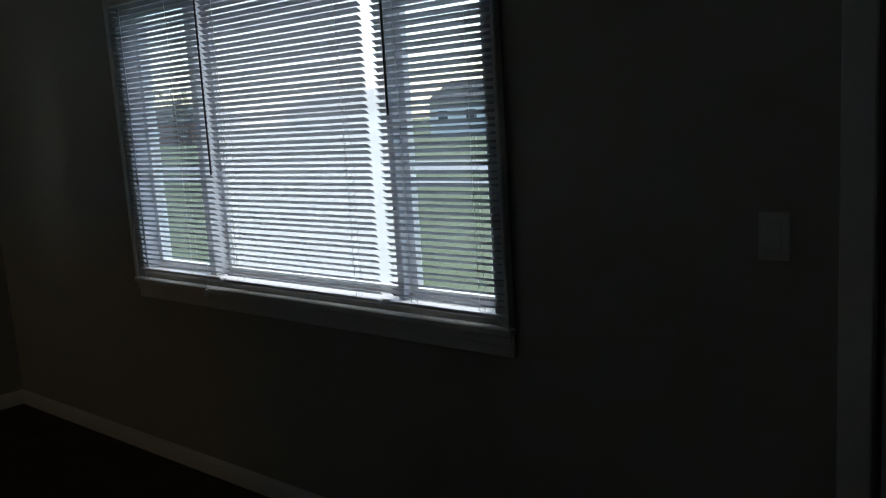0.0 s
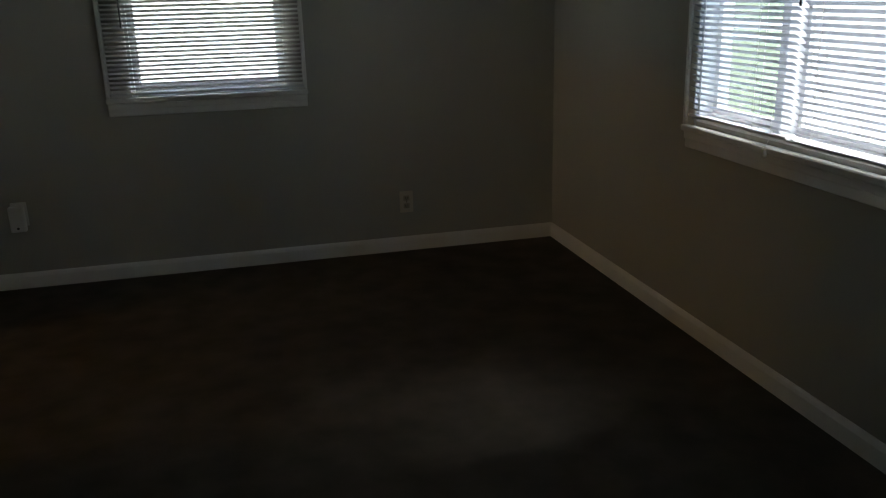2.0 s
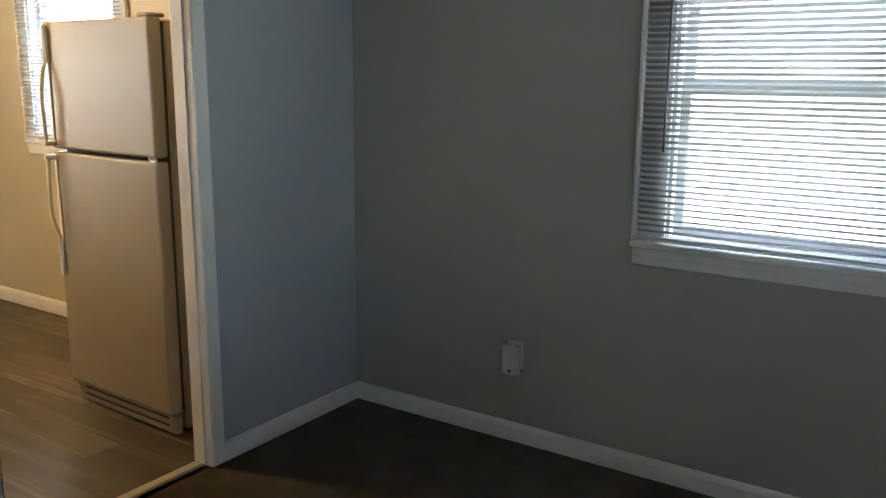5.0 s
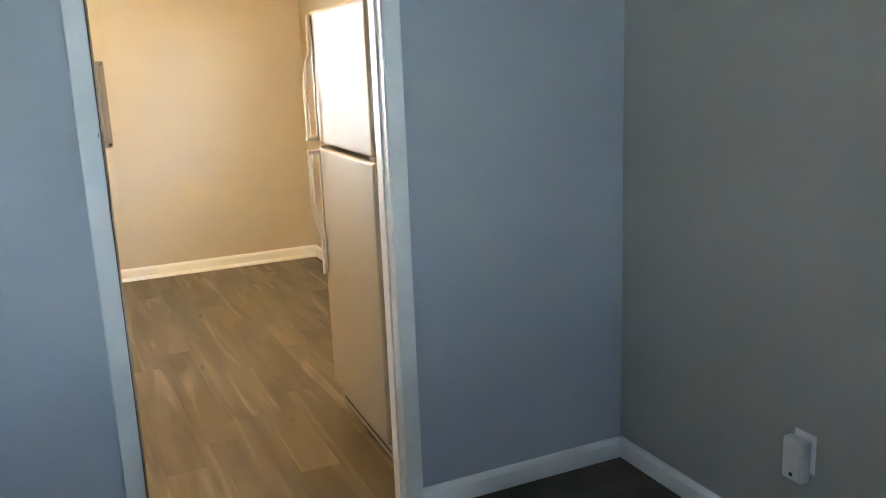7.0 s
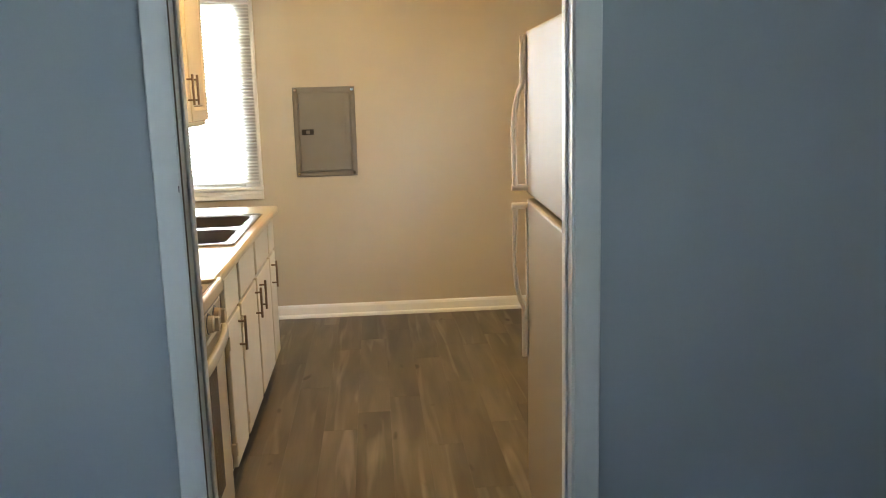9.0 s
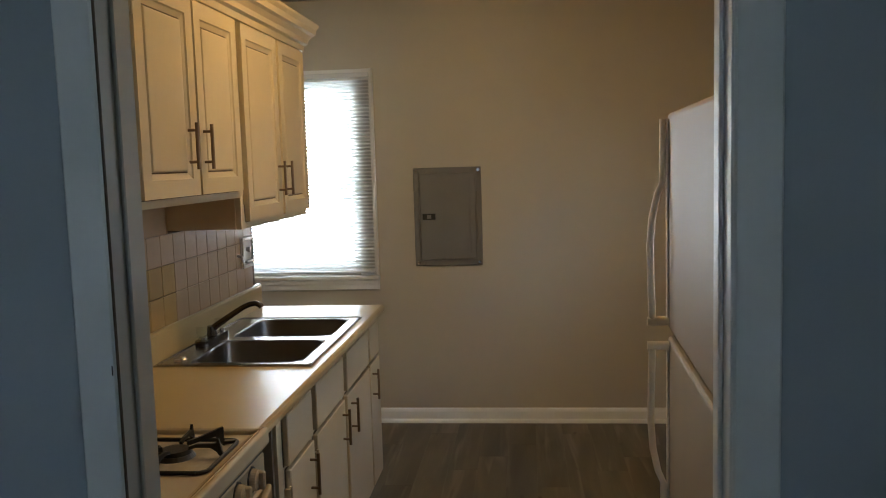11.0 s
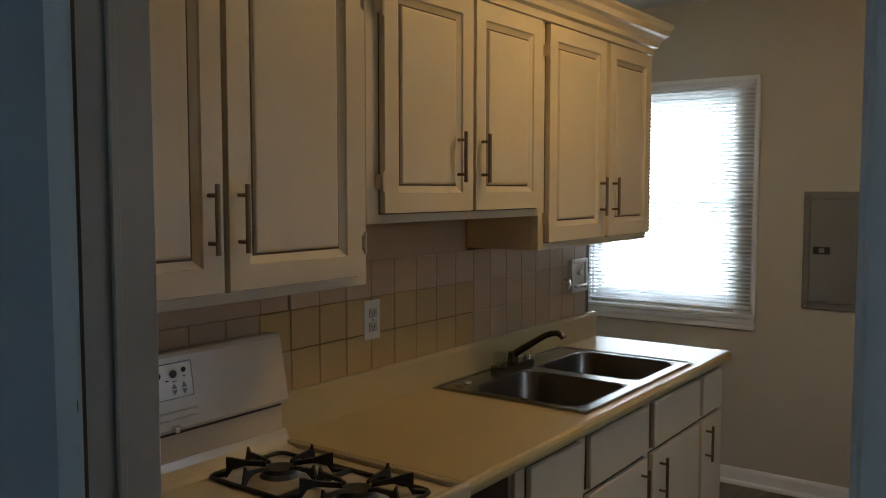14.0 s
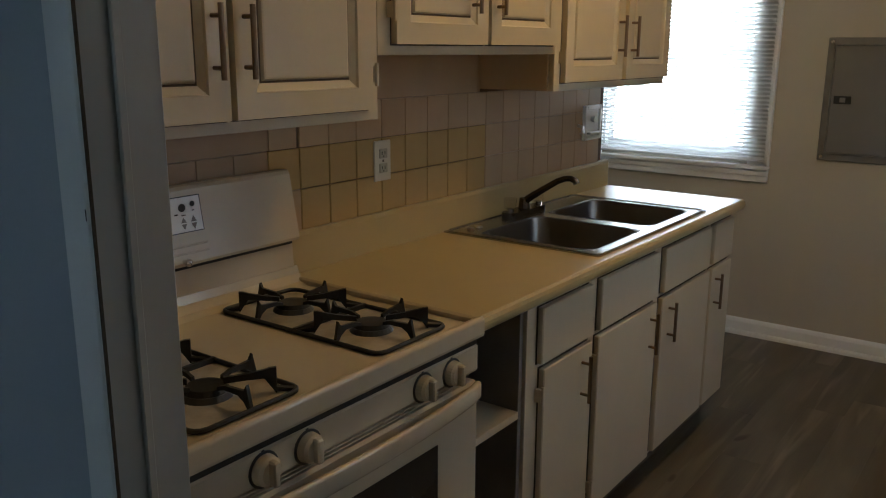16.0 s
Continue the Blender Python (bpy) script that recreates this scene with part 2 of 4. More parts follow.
M_LEAF = mat("tree_leaf", (0.13, 0.15, 0.05), 0.8, var=0.2, scale=2, fine=20)
M_DARKGLASS = mat("far_window_glass", (0.06, 0.07, 0.08), 0.15, var=0.1, bump=0)


# ---- builders ----
def box(bm, x0, y0, z0, x1, y1, z1, bevel=0.0, seg=1):
    m = Matrix.LocRotScale(((x0 + x1) / 2, (y0 + y1) / 2, (z0 + z1) / 2), None, (abs(x1 - x0), abs(y1 - y0), abs(z1 - z0)))
    vs = bmesh.ops.create_cube(bm, size=1, matrix=m)["verts"]
    if bevel:
        es = list({e for v in vs for e in v.link_edges})
        bmesh.ops.bevel(bm, geom=es, offset=bevel, segments=seg, affect="EDGES", profile=0.5)
    return bm


def rod(bm, a, b, r0, r1=None, n=12):
    a, b = Vector(a), Vector(b)
    d = b - a
    m = Matrix.Translation((a + b) / 2) @ d.to_track_quat("Z", "Y").to_matrix().to_4x4()
    bmesh.ops.create_cone(bm, cap_ends=True, segments=n, radius1=r0, radius2=r0 if r1 is None else r1, depth=d.length, matrix=m)
    return bm


def tube(bm, pts, r, n=10):
    """A round bar bent along pts; r is a radius or one for each point."""
    pts = [Vector(p) for p in pts]
    rs = r if isinstance(r, (list, tuple)) else [r] * len(pts)
    rings, up = [], None
    for i, p in enumerate(pts):
        d = (pts[min(i + 1, len(pts) - 1)] - pts[max(i - 1, 0)]).normalized()
        if up is None:
            up = d.orthogonal().normalized()
        up = (up - d * up.dot(d)).normalized()
        side = d.cross(up)
        rings.append([bm.verts.new(p + rs[i] * (math.cos(2 * math.pi * k / n) * up + math.sin(2 * math.pi * k / n) * side)) for k in range(n)])
    for a, b in zip(rings, rings[1:]):
        for k in range(n):
            bm.faces.new((a[k], a[(k + 1) % n], b[(k + 1) % n], b[k]))
    bm.faces.new(rings[0][::-1])
    bm.faces.new(rings[-1])
    return bm


def extrude(bm, outline, axis, a, b):
    """A closed outline pushed along axis from a to b. axis 'x': outline is (y, z); 'y': (x, z); 'z': (x, y)."""
    def at(p, s):
        return {"x": (s, p[0], p[1]), "y": (p[0], s, p[1]), "z": (p[0], p[1], s)}[axis]
    lo = [bm.verts.new(at(p, a)) for p in outline]
    hi = [bm.verts.new(at(p, b)) for p in outline]
    n = len(outline)
    for i in range(n):
        bm.faces.new((lo[i], lo[(i + 1) % n], hi[(i + 1) % n], hi[i]))
    bm.faces.new(lo[::-1])
    bm.faces.new(hi)
    return bm


def rounded(x0, y0, x1, y1, r, n=5):
    out = []
    for cx, cy, a0 in ((x1 - r, y1 - r, 0), (x0 + r, y1 - r, 90), (x0 + r, y0 + r, 180), (x1 - r, y0 + r, 270)):
        for k in range(n + 1):
            a = radians(a0 + 90 * k / n)
            out.append((cx + r * math.cos(a), cy + r * math.sin(a)))
    return out


def mesh_of(name, bm, material, smooth=False):
    bmesh.ops.recalc_face_normals(bm, faces=bm.faces)
    me = bpy.data.meshes.new(name)
    if smooth:
        for f in bm.faces:
            f.smooth = True
        for e in bm.edges:
            if len(e.link_faces) == 2 and e.calc_face_angle(0) > radians(40):
                e.smooth = False
    bm.to_mesh(me)
    bm.free()
    me.materials.append(material)
    return me


def part(name, bm, material, parent, label="", smooth=False):
    ob = new(name, mesh_of(name, bm, material, smooth))
    ob.parent = parent
    if label:
        tagged(ob, label)
    return ob


def thing(name, label, category, group="", at=(0, 0, 0)):
    ob = new(name)
    ob.empty_display_size = 0.1
    ob.location = at
    return tagged(ob, label, category, group)


def structure(name, bm, material, label, category, smooth=False):
    return tagged(new(name, mesh_of(name, bm, material, smooth)), label, category, kind="structure")


def B():
    return bmesh.new()


def wall(name, along, base, thick, a0, a1, z0, z1, holes, material, label):
    """A wall along 'x' or 'y' from a0 to a1, its face at base and its body to base + thick, with holes (a0, a1, z0, z1) right through."""
    bm = B()
    ca = sorted({a0, a1, *[h[0] for h in holes], *[h[1] for h in holes]})
    cz = sorted({z0, z1, *[h[2] for h in holes], *[h[3] for h in holes]})
    def solid(i, j):
        if not (0 <= i < len(ca) - 1 and 0 <= j < len(cz) - 1):
            return False
        a, z = (ca[i] + ca[i + 1]) / 2, (cz[j] + cz[j + 1]) / 2
        return not any(h[0] < a < h[1] and h[2] < z < h[3] for h in holes)
    def v(a, t, z):
        return (a, base + t, z) if along == "x" else (base + t, a, z)
    def quad(*ps):
        bm.faces.new([bm.verts.new(p) for p in ps])
    for i in range(len(ca) - 1):
        for j in range(len(cz) - 1):
            if not solid(i, j):
                continue
            p, q, r, s = ca[i], ca[i + 1], cz[j], cz[j + 1]
            quad(v(p, 0, r), v(q, 0, r), v(q, 0, s), v(p, 0, s))
            quad(v(p, thick, r), v(q, thick, r), v(q, thick, s), v(p, thick, s))
            for (di, dj), e in (((-1, 0), ((p, r), (p, s))), ((1, 0), ((q, r), (q, s))), ((0, -1), ((p, r), (q, r))), ((0, 1), ((p, s), (q, s)))):
                if not solid(i + di, j + dj):
                    (e0, e1), (g0, g1) = e
                    quad(v(e0, 0, e1), v(g0, 0, g1), v(g0, thick, g1), v(e0, thick, e1))
    bmesh.ops.remove_doubles(bm, verts=bm.verts, dist=0.0005)
    return structure(name, bm, material, label, "wall")


# ---- the shell ----
W, ZC = 3.57, 2.54            # living room width, ceiling height
KW, KS, KE = -3.92, -2.42, -2.80   # kitchen: far wall, worktop wall, free end of the worktop wall
WIN_N = (1.41, 2.165, 0.90, 2.02)       # small living room window: x0 x1 z0 z1
WIN_E = (-3.35, -1.45, 0.85, 1.98)      # picture window: y0 y1
WIN_K = (-2.95, -2.12, 0.93, 2.05)      # kitchen window
WIN_F = (-2.45, -1.62, 1.10, 2.05)      # kitchen window behind the fridge
DOOR = (-1.676, -0.857, 0.0, 2.03)

floor_bm = box(B(), -0.045, -6.0, -0.10, W, 0, 0)
carpet = structure("floor_1", floor_bm, M_CARPET, "dark brown low-pile carpet over the living room floor", "floor")
kfloor = structure("floor_2", box(B(), KW, -4.3, -0.10, -0.045, 0, -0.012), M_JOINT, "grey-brown wood-look vinyl plank kitchen floor", "floor")
structure("ceiling_1", box(B(), -0.055, -6.12, ZC, W + 0.12, 0.12, ZC + 0.15), M_CEIL, "plain white painted living room ceiling", "ceiling")
structure("ceiling_2", box(B(), KW - 0.12, -4.42, ZC, -0.055, 0.12, ZC + 0.15), M_CEIL, "plain white painted kitchen ceiling", "ceiling")
wall("wall_north", "x", 0.0, 0.12, -0.055, W + 0.12, -0.1, ZC, [WIN_N], M_WALL, "grey painted living room wall with one window")
wall("wall_east", "y", W, 0.12, -6.12, 0.0, -0.1, ZC, [WIN_E, (-5.24, -4.35, 0.0, 2.03)], M_WALL, "grey painted wall with a picture window")
wall("wall_south", "x", -6.0, -0.12, -0.055, W, -0.1, ZC, [], M_WALL, "plain grey painted living room wall")
wall("wall_west", "y", 0.0, -0.045, -6.0, 0.0, -0.1, ZC, [DOOR], M_WALL_W, "grey wall with blue daylight put in its paint and a cased opening to the kitchen")
wall("wall_kitchen_east", "y", -0.088, 0.043, -4.3, 0.0, -0.1, ZC, [DOOR], M_KWALL, "warm grey kitchen face of the dividing wall")
wall("wall_kitchen_north", "x", 0.0, 0.12, KW - 0.12, -0.055, -0.1, ZC, [WIN_F], M_KWALL, "warm grey kitchen wall with a window behind the fridge")
wall("wall_kitchen_west", "y", KW, -0.12, -4.42, 0.0, -0.1, ZC, [WIN_K], M_KWALL, "warm grey kitchen wall with a window and breaker panel")
wall("wall_kitchen_south", "x", -4.3, -0.12, KW, -0.055, -0.1, ZC, [], M_KWALL, "plain warm grey wall closing the dining nook")
wall("wall_worktop", "x", KS, -0.12, KE, -0.088, -0.012, ZC, [], M_KWALL, "short kitchen wall that carries cabinets and tile")


def baseboard(name, along, base, out, a0, a1, h=0.078, label="white painted baseboard with a rounded top"):
    s = 1 if out > 0 else -1
    prof = [(base, 0.0), (base + s * 0.014, 0.0), (base + s * 0.014, h - 0.02), (base + s * 0.010, h - 0.008), (base + s * 0.004, h), (base, h)]
    return structure(name, extrude(B(), prof, along, a0, a1), M_TRIM, label, "baseboard")


def baseboard_y(name, base, out, a0, a1, h=0.078):
    s = 1 if out > 0 else -1
    prof = [(base, 0.0), (base + s * 0.014, 0.0), (base + s * 0.014, h - 0.02), (base + s * 0.010, h - 0.008), (base + s * 0.004, h), (base, h)]
    return structure(name, extrude(B(), prof, "y", a0, a1), M_TRIM, "white painted baseboard with a rounded top", "baseboard")


baseboard("baseboard_north", "x", 0.0, -1, 0.0, W)
baseboard_y("baseboard_east", W, -1, -4.27, -0.014)
baseboard_y("baseboard_west", 0.0, 1, -0.8105, -0.014)
baseboard_y("baseboard_west_far", 0.0, 1, -6.0, -1.72)
baseboard("baseboard_south", "x", -6.0, 1, 0.0, W)
baseboard_y("baseboard_kitchen_west", KW, 1, -4.3, -0.014, 0.088)
structure("shoe_trim", extrude(B(), [(KW + 0.0142, 0.0), (KW + 0.03, 0.0), (KW + 0.028, 0.012), (KW + 0.022, 0.02), (KW + 0.0142, 0.023)], "y", -4.3, -0.014), M_TRIM, "white rounded shoe moulding along the kitchen baseboard", "moulding")
baseboard("baseboard_kitchen_north", "x", 0.0, -1, KW, -0.088, 0.088)

# cased opening between the rooms
trim = thing("door_opening_trim", "white painted casing and jambs of an open doorway", "door frame")
trim["kind"] = "structure"
for y0, y1 in ((-1.718, -1.664), (-0.869, -0.811)):
    part("jamb_casing", box(B(), 0.0005, y0, 0, 0.016, y1, 2.03, 0.003), M_TRIM, trim)
    part("jamb_casing", box(B(), -0.0885, y0 - 0.042 * (y0 < -1), -0.011, -0.1, y1 - 0.042 * (y0 < -1) + 0.04 * (y0 > -1), 2.03, 0.003), M_TRIM, trim)
part("nail_hole", box(B(), 0.0158, -1.6695, 1.305, 0.0163, -1.6679, 1.318), M_BLACK, trim)
part("head_casing", box(B(), 0.0005, -1.718, 2.031, 0.016, -0.811, 2.092, 0.003), M_TRIM, trim)
part("head_casing", box(B(), -0.0885, -1.76, 2.031, -0.1, -0.771, 2.092, 0.003), M_TRIM, trim)
# Dark strip imitates the shade between casing and jamb.
part("gap_line", box(B(), 0.0005, -1.6638, 0, 0.0135, -1.6612, 2.03), M_GAP, trim, "dark strip painted in as joint shade")
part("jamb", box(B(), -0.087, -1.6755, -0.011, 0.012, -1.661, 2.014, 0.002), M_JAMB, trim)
part("jamb", box(B(), -0.087, -0.872, -0.011, 0.012, -0.8575, 2.014, 0.002), M_TRIM, trim)
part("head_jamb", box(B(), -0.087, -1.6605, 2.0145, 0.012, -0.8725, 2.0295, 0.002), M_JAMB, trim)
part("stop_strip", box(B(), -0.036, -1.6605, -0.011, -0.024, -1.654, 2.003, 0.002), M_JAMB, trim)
part("stop_strip", box(B(), -0.036, -0.879, -0.011, -0.024, -0.8725, 2.003, 0.002), M_TRIM, trim)
structure("threshold_trim", extrude(B(), [(-0.052, -0.01), (-0.026, -0.002), (-0.028, 0.003), (-0.038, 0.005), (-0.05, 0.001)], "y", -1.66, -0.873),
          mat("worn_threshold", (0.25, 0.23, 0.2), 0.7, var=0.25, scale=14), "narrow pale wooden threshold strip at the doorway", "threshold")


# ---- windows and blinds ----
def ax(along, base, a, t, z):
    """A point a along a wall, t into the room, at height z."""
    return (a, base + t, z) if along == "x" else (base + t, a, z)


def bx(bm, along, base, a0, a1, t0, t1, z0, z1, bevel=0.0):
    p, q = ax(along, base, a0, t0, z0), ax(along, base, a1, t1, z1)
    return box(bm, *[min(i, j) for i, j in zip(p, q)], *[max(i, j) for i, j in zip(p, q)], bevel)


def window(name, along, base, s, hole, outer, sill_z, mullions, meeting, label):
    """s: +1 or -1, the way into the room. outer: casing's outer a0, a1, z0, z1."""
    a0, a1, z0, z1 = hole
    o0, o1, p0, p1 = outer
    w = thing(name, label, "window")
    w["kind"] = "structure"
    for u, v in ((o0, a0 + 0.006), (a1 - 0.006, o1)):
        part("side_casing", bx(B(), along, base, u, v, s * 0.0005, s * 0.014, sill_z + 0.0255, z1, 0.002), M_TRIM, w)
    part("backband", bx(B(), along, base, o0 - 0.001, o0 + 0.016, s * 0.0145, s * 0.03, sill_z + 0.0255, p1, 0.004), M_TRIM, w)
    part("backband", bx(B(), along, base, o1 - 0.016, o1 + 0.001, s * 0.0145, s * 0.03, sill_z + 0.0255, p1, 0.004), M_TRIM, w)
    part("head_casing", bx(B(), along, base, o0, o1, s * 0.0005, s * 0.014, z1 + 0.0005, p1, 0.002), M_TRIM, w)
    part("window_sill", bx(B(), along, base, o0 - 0.004, o1 + 0.004, s * 0.0005, s * 0.036, sill_z, sill_z + 0.025, 0.005), M_TRIM, w)
    part("apron", bx(B(), along, base, o0, o1, s * 0.0005, s * 0.015, p0, sill_z - 0.0005, 0.003), M_TRIM, w)
    part("apron_moulding", bx(B(), along, base, o0 + 0.001, o1 - 0.001, s * 0.0155, s * 0.022, sill_z - 0.03, sill_z - 0.001, 0.003), M_TRIM, w)
    bm = B()
    for u, v, g, h in ((a0, a0 + 0.02, z0, z1), (a1 - 0.02, a1, z0, z1), (a0 + 0.02, a1 - 0.02, z0, z0 + 0.02), (a0 + 0.02, a1 - 0.02, z1 - 0.02, z1)):
        bx(bm, along, base, u, v, -s * 0.118, s * 0.0, g, h)
    part("window_frame", bm, M_VINYL, w)
    edges = [a0 + 0.02] + [m for mm in sorted(mullions) for m in mm] + [a1 - 0.02]
    for m0, m1 in mullions:
        part("mullion", bx(B(), along, base, m0, m1, -s * 0.115, -s * 0.02, z0 + 0.02, z1 - 0.02, 0.003), M_VINYL, w)
    for k in range(0, len(edges), 2):
        e0, e1 = edges[k], edges[k + 1]
        hung = meeting and (e1 - e0 < 0.8)
        haze = bool(mullions) and e1 - e0 > 0.8
        levels = [(z0 + 0.02, meeting + 0.02, 0.055), (meeting - 0.02, z1 - 0.02, 0.085)] if hung else [(z0 + 0.02, z1 - 0.02, 0.1 if haze else 0.07)]
        for g, h, depth in levels:
            bm = B()
            r = 0.018 if haze else 0.026 if mullions else 0.032
            for u, v, i, j in ((e0, e0 + r, g, h), (e1 - r, e1, g, h), (e0 + r, e1 - r, g, g + r + 0.006), (e0 + r, e1 - r, h - r, h)):
                bx(bm, along, base, u, v, -s * (depth + 0.014), -s * (depth - 0.014), i, j)
            sash = part("sash", bm, M_VINYL, w)
            pane = part("pane", bx(B(), along, base, e0 + r, e1 - r, -s * (depth + 0.002), -s * (depth - 0.002), g + r, h - r), M_HAZE if haze else M_GLASS, sash, "hazy clouded glass" if haze else "")
            pane.visible_shadow = False
    return w


def blind(name, along, base, s, a0, a1, z0, z1, t, tilt, wand, label, pitch=0.0208, cords=(0.12, 0.88), wand_len=0.62, slat=M_SLAT):
    """A horizontal slat blind a0..a1, from z0 to z1, t metres into the room; tilt in degrees from flat, room edge down."""
    b = thing(name, label, "window blind", "window blinds")
    part("headrail", bx(B(), along, base, a0, a1, s * (t - 0.013), s * (t + 0.013), z1 - 0.028, z1, 0.002), M_VINYL, b)
    part("bottom_rail", bx(B(), along, base, a0, a1, s * (t - 0.012), s * (t + 0.012), z0, z0 + 0.011, 0.003), M_VINYL, b)
    bm = B()
    half, n = 0.0125, 4
    rows = []
    for k in range(n + 1):
        u = -half + 2 * half * k / n
        c = 0.0022 * (1 - (u / half) ** 2)
        tt, zz = u * math.cos(radians(tilt)) + c * math.sin(radians(tilt)), -u * math.sin(radians(tilt)) + c * math.cos(radians(tilt))
        rows.append([bm.verts.new(ax(along, 0.0, a, s * tt, zz)) for a in (a0 + 0.003, a1 - 0.003)])
    for p, q in zip(rows, rows[1:]):
        bm.faces.new((p[0], p[1], q[1], q[0]))
    me = mesh_of("slat", bm, slat, True)
    z = z0 + 0.03
    rnd = random.Random(len(name) * 7 + int(a0 * 100))
    while z < z1 - 0.035:
        o = new("slat", me)
        o.parent = b
        wob = rnd.uniform(-1, 1)
        o.location = ax(along, base, 0, s * t, z + wob * 0.0007)
        o.rotation_euler = (0, radians(wob * 0.05), 0) if along == "x" else (radians(wob * 0.05), 0, 0)
        z += pitch
    for c in cords:
        a = a0 + c * (a1 - a0)
        for side in (-0.0135, 0.0135):
            part("ladder_cord", rod(B(), ax(along, base, a, s * (t + side), z0 + 0.008), ax(along, base, a, s * (t + side), z1 - 0.02), 0.0009, n=5), M_PLASTIC, b)
    if wand is not None:
        part("tilt_wand", rod(B(), ax(along, base, wand, s * (t + 0.022), z1 - 0.03), ax(along, base, wand, s * (t + 0.026), z1 - wand_len), 0.0042, n=6), M_WAND, b, "dark tilt wand")
    return b


M_WAND = mat("smoked_plastic_wand", (0.05, 0.05, 0.055), 0.3, bump=0)
window("window_1", "y", W, -1, WIN_E, (-3.40, -1.40, 0.745, 2.045), 0.81, [(-1.93, -1.89), (-2.955, -2.925)], None, "white picture window between two narrow sashes")
blind("window_blind", "y", W, -1, -2.03, -1.435, 0.868, 2.0, 0.02, -33, None, "mini blind on the narrow sash, shade painted into its open slats", cords=(0.3, 0.85), slat=M_SLAT_DIM)
blind("window_blind", "y", W, -1, -2.885, -2.05, 0.862, 2.0, 0.02, -33, -2.062, "mini blind on the hazy picture pane, shade painted into its open slats", wand_len=0.72, slat=M_SLAT_DIM)
blind("window_blind", "y", W, -1, -3.392, -2.93, 0.862, 2.0, 0.02, -33, -2.998, "mini blind on the narrow sash, shade painted into its open slats", cords=(0.2, 0.78), wand_len=0.54, slat=M_SLAT_DIM)
window("window_2", "x", 0.0, -1, WIN_N, (1.30, 2.245, 0.81, 2.09), 0.872, [], 1.44, "white double-hung living room window with mini blind")
blind("window_blind", "x", 0.0, -1, 1.32, 2.228, 0.91, 2.07, 0.03, -30, 1.41, "white mini blind with slats open over a bright window", cords=(0.15, 0.86), wand_len=0.85, slat=M_SLAT_CREAM)
window("window_3", "y", KW, 1, WIN_K, (-3.04, -2.015, 0.823, 2.135), 0.885, [], 1.49, "white double-hung kitchen window with mini blind")
blind("window_blind", "y", KW, 1, -3.02, -2.035, 0.928, 2.11, 0.03, -30, None, "white mini blind over the bright kitchen window", slat=M_SLAT_LIT)
window("window_4", "x", 0.0, -1, WIN_F, (-2.53, -1.50, 0.99, 2.12), 1.05, [], None, "white window behind the fridge with mini blind")
blind("window_blind", "x", 0.0, -1, -2.51, -1.52, 1.09, 2.1, 0.03, 25, None, "white mini blind over the window behind the fridge")

tassel = thing("cord_tassel", "small white blind cord tassel hanging over the sill edge", "cord tassel")
tb = rod(B(), (W - 0.0465, -1.948, 0.806), (W - 0.0465, -1.948, 0.828), 0.0105, 0.006)
bmesh.ops.create_uvsphere(tb, u_segments=12, v_segments=8, radius=0.0105, matrix=Matrix.Translation((W - 0.0465, -1.948, 0.808)))
part("tassel_body", tb, M_PLASTIC, tassel, smooth=True)
part("cord", tube(B(), [(W - 0.0465, -1.948, 0.828), (W - 0.044, -1.949, 0.84), (W - 0.034, -1.953, 0.862), (W - 0.033, -1.955, 0.95)], 0.0011, 5), M_PLASTIC, tassel)

# front door, closed
door = thing("door_1", "dark-shaded white front door, closed, in its casing", "door")
door["kind"] = "structure"
part("side_casing", box(B(), W - 0.016, -4.345, 0, W - 0.0005, -4.275, 2.03, 0.003), M_TRIM, door)
part("side_casing", box(B(), W - 0.016, -5.315, 0, W - 0.0005, -5.245, 2.03, 0.003), M_TRIM, door)
part("head_casing", box(B(), W - 0.016, -5.315, 2.031, W - 0.0005, -4.275, 2.1, 0.003), M_TRIM, door)
part("stop_board", box(B(), W + 0.06, -5.2399, 0.0, W + 0.11, -4.3501, 2.0299), M_TRIM, door)
leaf = box(B(), W + 0.012, -5.232, 0.008, W + 0.055, -4.36, 2.022, 0.003)
part("door_leaf", leaf, M_TRIM, door)
knob = rod(B(), (W + 0.012, -4.44, 0.95), (W - 0.03, -4.44, 0.95), 0.012)
bmesh.ops.create_uvsphere(knob, u_segments=14, v_segments=8, radius=0.028, matrix=Matrix.Translation((W - 0.045, -4.44, 0.95)))
part("door_knob", knob, M_BRONZE, door, smooth=True)


# ---- wall plates ----
def switch_plate():
    s = thing("light_switch", "white rocker light switch plate on the grey wall", "light switch")
    part("plate", box(B(), W - 0.007, -4.17, 1.078, W - 0.0005, -4.098, 1.192, 0.003), M_PLASTIC, s)
    part("rocker", box(B(), W - 0.012, -4.152, 1.10, W - 0.0072, -4.118, 1.168, 0.002), M_PLASTIC, s)


